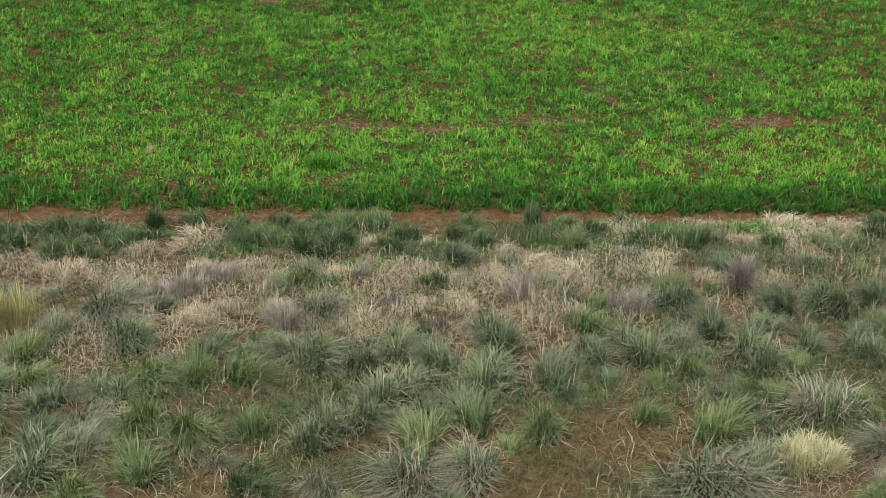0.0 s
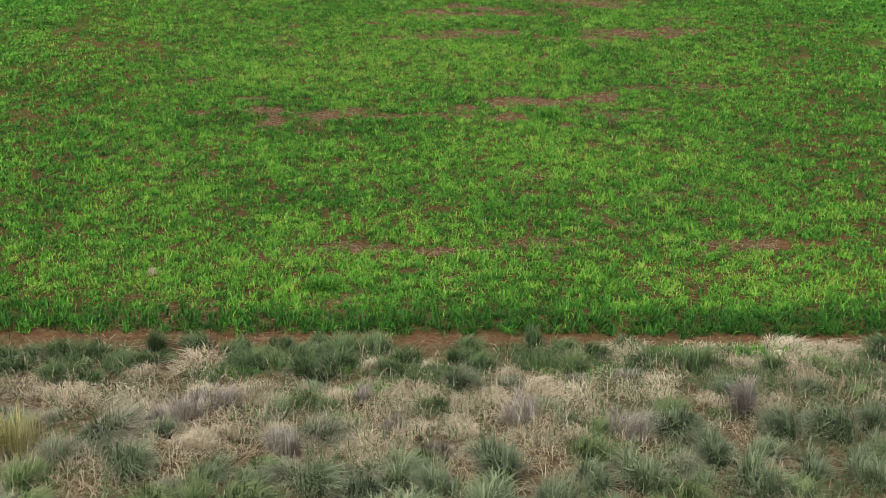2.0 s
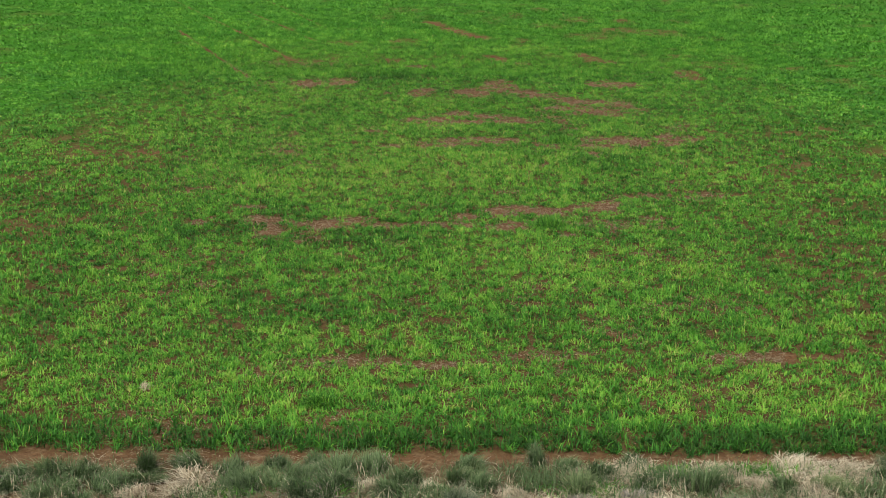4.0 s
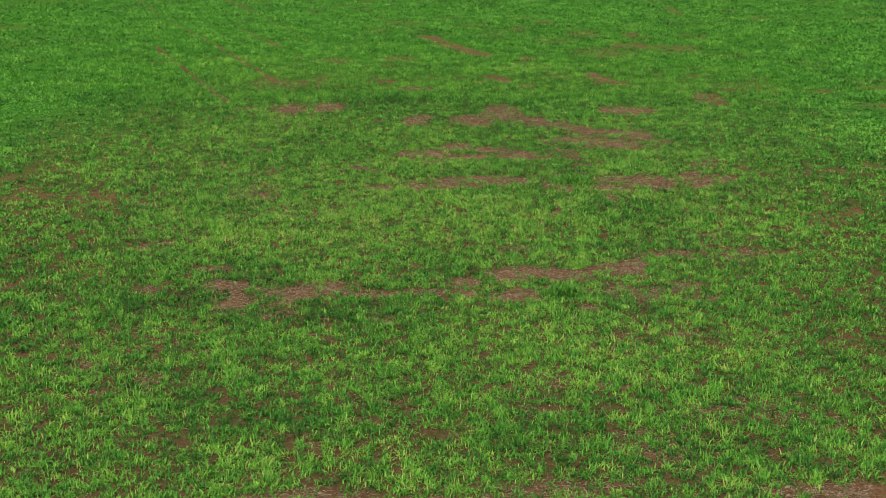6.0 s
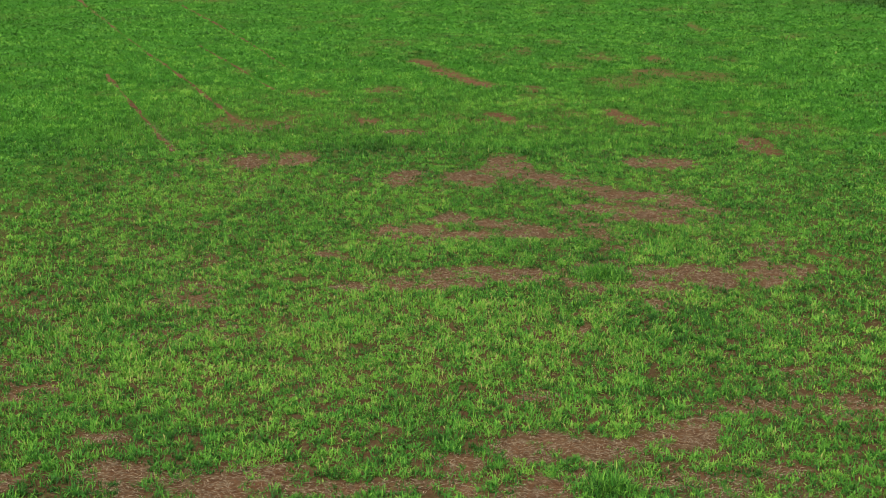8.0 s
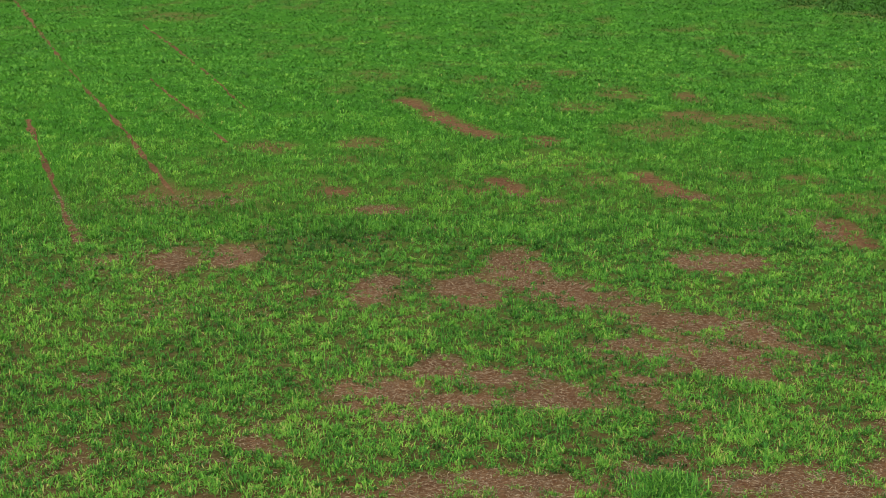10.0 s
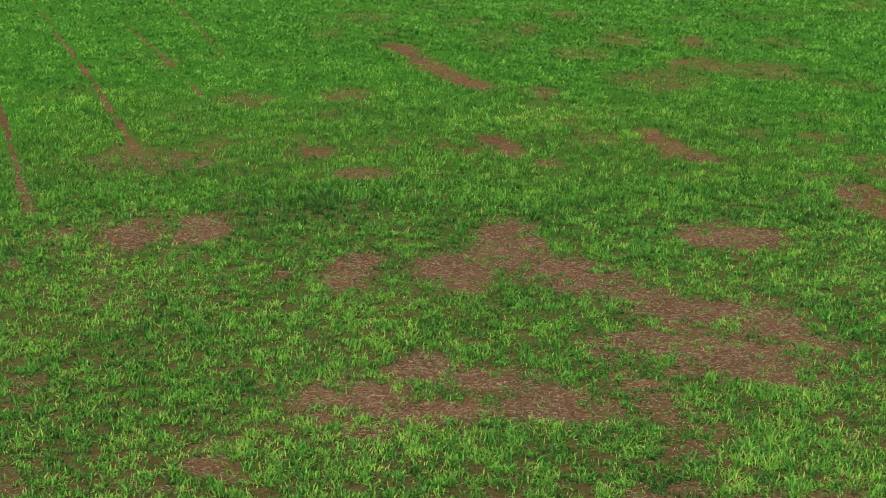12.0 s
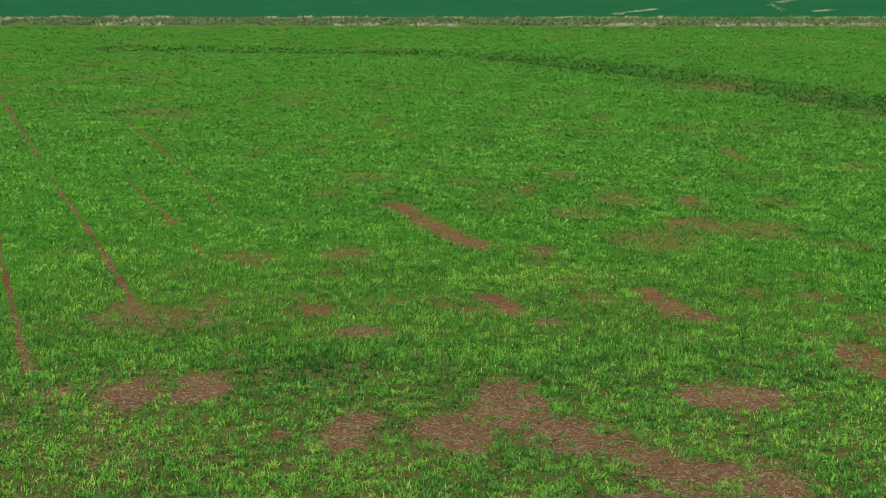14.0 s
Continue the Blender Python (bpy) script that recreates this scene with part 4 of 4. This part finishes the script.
verge_cover("dry_litter", 55000, 11.8, 25.0, 0.22, 0.010, 1.35, 0.2, M_LITTER, "flat dry brown grass litter between the tussocks", "litter", 201,
            lambda x, y: np.clip(1.2 - (y - 23.95) / 1.0, 0.15, 1))
verge_cover("dry_grass", 120000, 11.8, 24.6, 0.30, 0.012, 0.75, 0.35, M_STRAW, "loose straw-coloured dry grass", "dry grass", 203,
            lambda x, y: np.clip(cloud(x, y, 1.3, 205) * 4.0 - 1.2, 0, 1) * (0.10 + 0.88 * np.exp(-((y - 21.35 - 0.12 * x) / 1.5) ** 2) * np.clip((6 - x) / 5, 0.25, 1)))
verge_cover("short_grass", 80000, 11.8, 24.9, 0.30, 0.012, 0.6, 0.35, M_DARK, "short dark green grass between the tussocks", "grass", 207,
            lambda x, y: np.clip(cloud(x, y, 1.5, 209) * 3.4 - 1.15, 0, 1) * (1 - 0.6 * np.exp(-((y - 21.35) / 1.5) ** 2) * np.clip((5 - x) / 4, 0, 1)) * np.clip((24.95 - y) / 0.5, 0, 1) * (1 - 0.85 * litter_patch(x, y)))


verge_cover("olive_grass", 52000, 11.8, 22.4, 0.26, 0.011, 0.95, 0.3, M_OLIVE, "low olive-brown grass lying over", "grass", 215,
            lambda x, y: np.clip(0.9 * litter_patch(x, y) + np.clip(cloud(x, y, 1.1, 217) * 4 - 2.2, 0, 0.7) + 0.5 * np.clip((13.95 - y), 0, 1), 0, 1))
verge_cover("flattened_straw", 42000, 22.9, 24.8, 0.24, 0.011, 1.05, 0.3, M_STRAW, "low flattened straw-coloured grass along the bare strip", "dry grass", 219,
            lambda x, y: np.clip((x - 1.5) / 2.5, 0, 1) * np.clip(cloud(x, y * 1.5, 1.2, 223) * 5.0 - 2.1, 0, 1))
verge_cover("verge_grass", 38000, 22.55, 24.75, 0.27, 0.013, 0.5, 0.3, M_DARK, "dark green rough grass along the bare strip", "grass", 211,
            lambda x, y: np.clip(cloud(x, y, 0.8, 213) * 7.0 - 3.9, 0, 1) * np.clip((y - 22.55) / 0.8, 0, 1) * np.clip((24.7 - y) / 0.4, 0, 1))


def stray_crop(x, y, rx, ry, count):
    """Self-sown crop that came up on the verge."""
    px, py = x + rx * rng.normal(0, 0.5, count), y + ry * rng.normal(0, 0.5, count)
    v, f, tn, al = kite_leaves(px, py, ground_z(px, py) - 0.01, 0.17 * (0.6 + 0.7 * rng.random(count)), 0.022 * (0.5 + rng.random(count)), rng.random(count) * 6.283,
                               np.abs(rng.normal(0.6, 0.3, count)), np.clip(rng.normal(0.35, 0.15, count), 0, 1))
    me = mesh_from("stray_crop", v, None, f, [("tone", tn), ("along", al)])
    me.materials.append(M_CROP)
    tagged(new("stray_crop", me), "patch of bright green self-sown crop on the verge", "crop", kind="stuff")


def crop_clump(x, y, rx, ry, count):
    """A taller, darker clump of crop."""
    px, py = x + rx * rng.normal(0, 0.5, count), y + ry * rng.normal(0, 0.5, count)
    tall = 0.30 * np.exp(-((px - x) / rx) ** 2 - ((py - y) / ry) ** 2) + 0.10
    v, f, tn, al = kite_leaves(px, py, ground_z(px, py) - 0.01, tall * (0.7 + 0.6 * rng.random(count)), 0.022 * (0.6 + 0.8 * rng.random(count)), rng.random(count) * 6.283,
                               np.abs(rng.normal(0.55, 0.3, count)), np.clip(rng.normal(0.32, 0.24, count), 0, 1))
    me = mesh_from("crop_clump", v, None, f, [("tone", tn), ("along", al)])
    me.materials.append(M_CROP)
    tagged(new("crop_clump", me), "taller dark green clump of crop on bare soil", "crop", kind="stuff")


crop_clump(5.0, 57.5, 0.9, 0.75, 1500)
crop_clump(3.5, 43.4, 0.6, 0.45, 900)
crop_clump(-2.7, 27.9, 0.4, 0.3, 700)

stray_crop(4.6, 24.50, 0.5, 0.25, 700)
stray_crop(6.45, 24.55, 0.9, 0.25, 1100)
stray_crop(-1.4, 22.65, 0.5, 0.3, 600)
stray_crop(-2.2, 23.75, 0.7, 0.35, 600)
stray_crop(2.7, 23.65, 0.8, 0.4, 700)
stray_crop(-4.2, 23.55, 0.7, 0.3, 500)


# the verge runs on to both sides and back under the camera
def rough_verge(name, m, count, label, low, high):
    x, y = rng.uniform(-34, 34, count), rng.uniform(0.8, 24.4, count)
    drift = cloud(x, y, 3.0, 221)
    ok = ((np.abs(x) > 0.34 * y + 1.6) | (y < 12.2)) & (drift > low) & (drift <= high)
    x, y = np.repeat(x[ok], 22), np.repeat(y[ok], 22)
    n = len(x)
    x, y = x + rng.normal(0, 0.2, n), y + rng.normal(0, 0.2, n)
    v, f, tn, al = kite_leaves(x, y, ground_z(x, y) - 0.01, 0.55 * (0.5 + rng.random(n)), 0.045 * (0.6 + 0.8 * rng.random(n)), rng.random(n) * 6.283,
                               np.abs(rng.normal(0.55, 0.3, n)), np.clip(rng.normal(0.5, 0.25, n), 0, 1))
    me = mesh_from(name, v, None, f, [("tone", tn), ("along", al)])
    me.materials.append(m)
    tagged(new(name, me), label, "rough grass", kind="stuff")


rough_verge("green_rough_grass", M_GREEN, 1800, "green rough grass on the verge", 0.0, 0.52)
rough_verge("grey_rough_grass", M_GREY, 1800, "half-dead grey rough grass on the verge", 0.46, 0.60)
rough_verge("straw_rough_grass", M_STRAW, 1800, "dry straw-coloured rough grass on the verge", 0.57, 1.0)


# ---- far verge: rough grass along the far edge of the crop ----
def far_clumps(count, m, name, label, pick):
    y = rng.uniform(FAR_EDGE - 1, FAR_FIELD, count)
    x = rng.uniform(-150, 150, count)
    ok = pick(x, y)
    x, y = np.repeat(x[ok], 10), np.repeat(y[ok], 10)
    n = len(x)
    x, y = x + rng.normal(0, 0.35, n), y + rng.normal(0, 0.35, n)
    v, f, tn, al = kite_leaves(x, y, ground_z(x, y) - 0.02, 0.6 * (0.4 + rng.random(n)), 0.24 * (0.6 + 0.8 * rng.random(n)), rng.random(n) * 6.283,
                               np.abs(rng.normal(0.4, 0.3, n)), np.clip(rng.normal(0.5, 0.25, n), 0, 1))
    me = mesh_from(name, v, None, f, [("tone", tn), ("along", al)])
    me.materials.append(m)
    tagged(new(name, me), label, "rough grass", kind="stuff")


far_clumps(2600, M_GREY, "far_dry_grass", "grey-tan dry grass along the near side of the far verge", lambda x, y: (y < FAR_EDGE + 9) & (cloud(x, x * 0 + 7, 14, 305) > 0.5))
far_clumps(5200, M_DARK, "far_green_grass", "dark green rough grass along the far field edge", lambda x, y: (y > FAR_EDGE + 5) & (y < FAR_FIELD - 6) & (cloud(x, y * 0.3, 5, 301) > 0.30))
far_clumps(3000, M_STRAW, "far_straw_grass", "stretches of tan dry grass on the far verge", lambda x, y: (cloud(x, x * 0 + 3, 30, 307) > 0.66) & (y < FAR_FIELD - 4) | (y > FAR_FIELD - 3.5) & (cloud(x, x * 0 + 9, 6, 309) > 0.42))
far_clumps(2200, M_CROP, "far_lush_grass", "bright green grass at the back of the far verge", lambda x, y: (y > FAR_FIELD - 5) & (x > 20))


# pale scuffs of lodged crop in the field beyond
def far_scuff(x0, y0, x1, y1, count):
    at = rng.random(count)
    x, y = x0 + (x1 - x0) * at + rng.normal(0, 0.8, count), y0 + (y1 - y0) * at + rng.normal(0, 1.2, count)
    v, f, tn, al = kite_leaves(x, y, ground_z(x, y), 0.8 * (0.5 + rng.random(count)), 0.22 * (0.5 + rng.random(count)), rng.random(count) * 6.283,
                               rng.normal(1.1, 0.2, count), np.clip(rng.normal(0.3, 0.2, count), 0, 1))
    me = mesh_from("lodged_crop", v, None, f, [("tone", tn), ("along", al)])
    me.materials.append(M_CREAM)
    tagged(new("lodged_crop", me), "pale streak of flattened crop in the field beyond", "crop", kind="stuff")


far_scuff(40, 347, 56, 388, 160)
far_scuff(90, 366, 97, 380, 110)
far_scuff(99, 440, 112, 470, 120)
far_scuff(84, 372, 92, 420, 70)
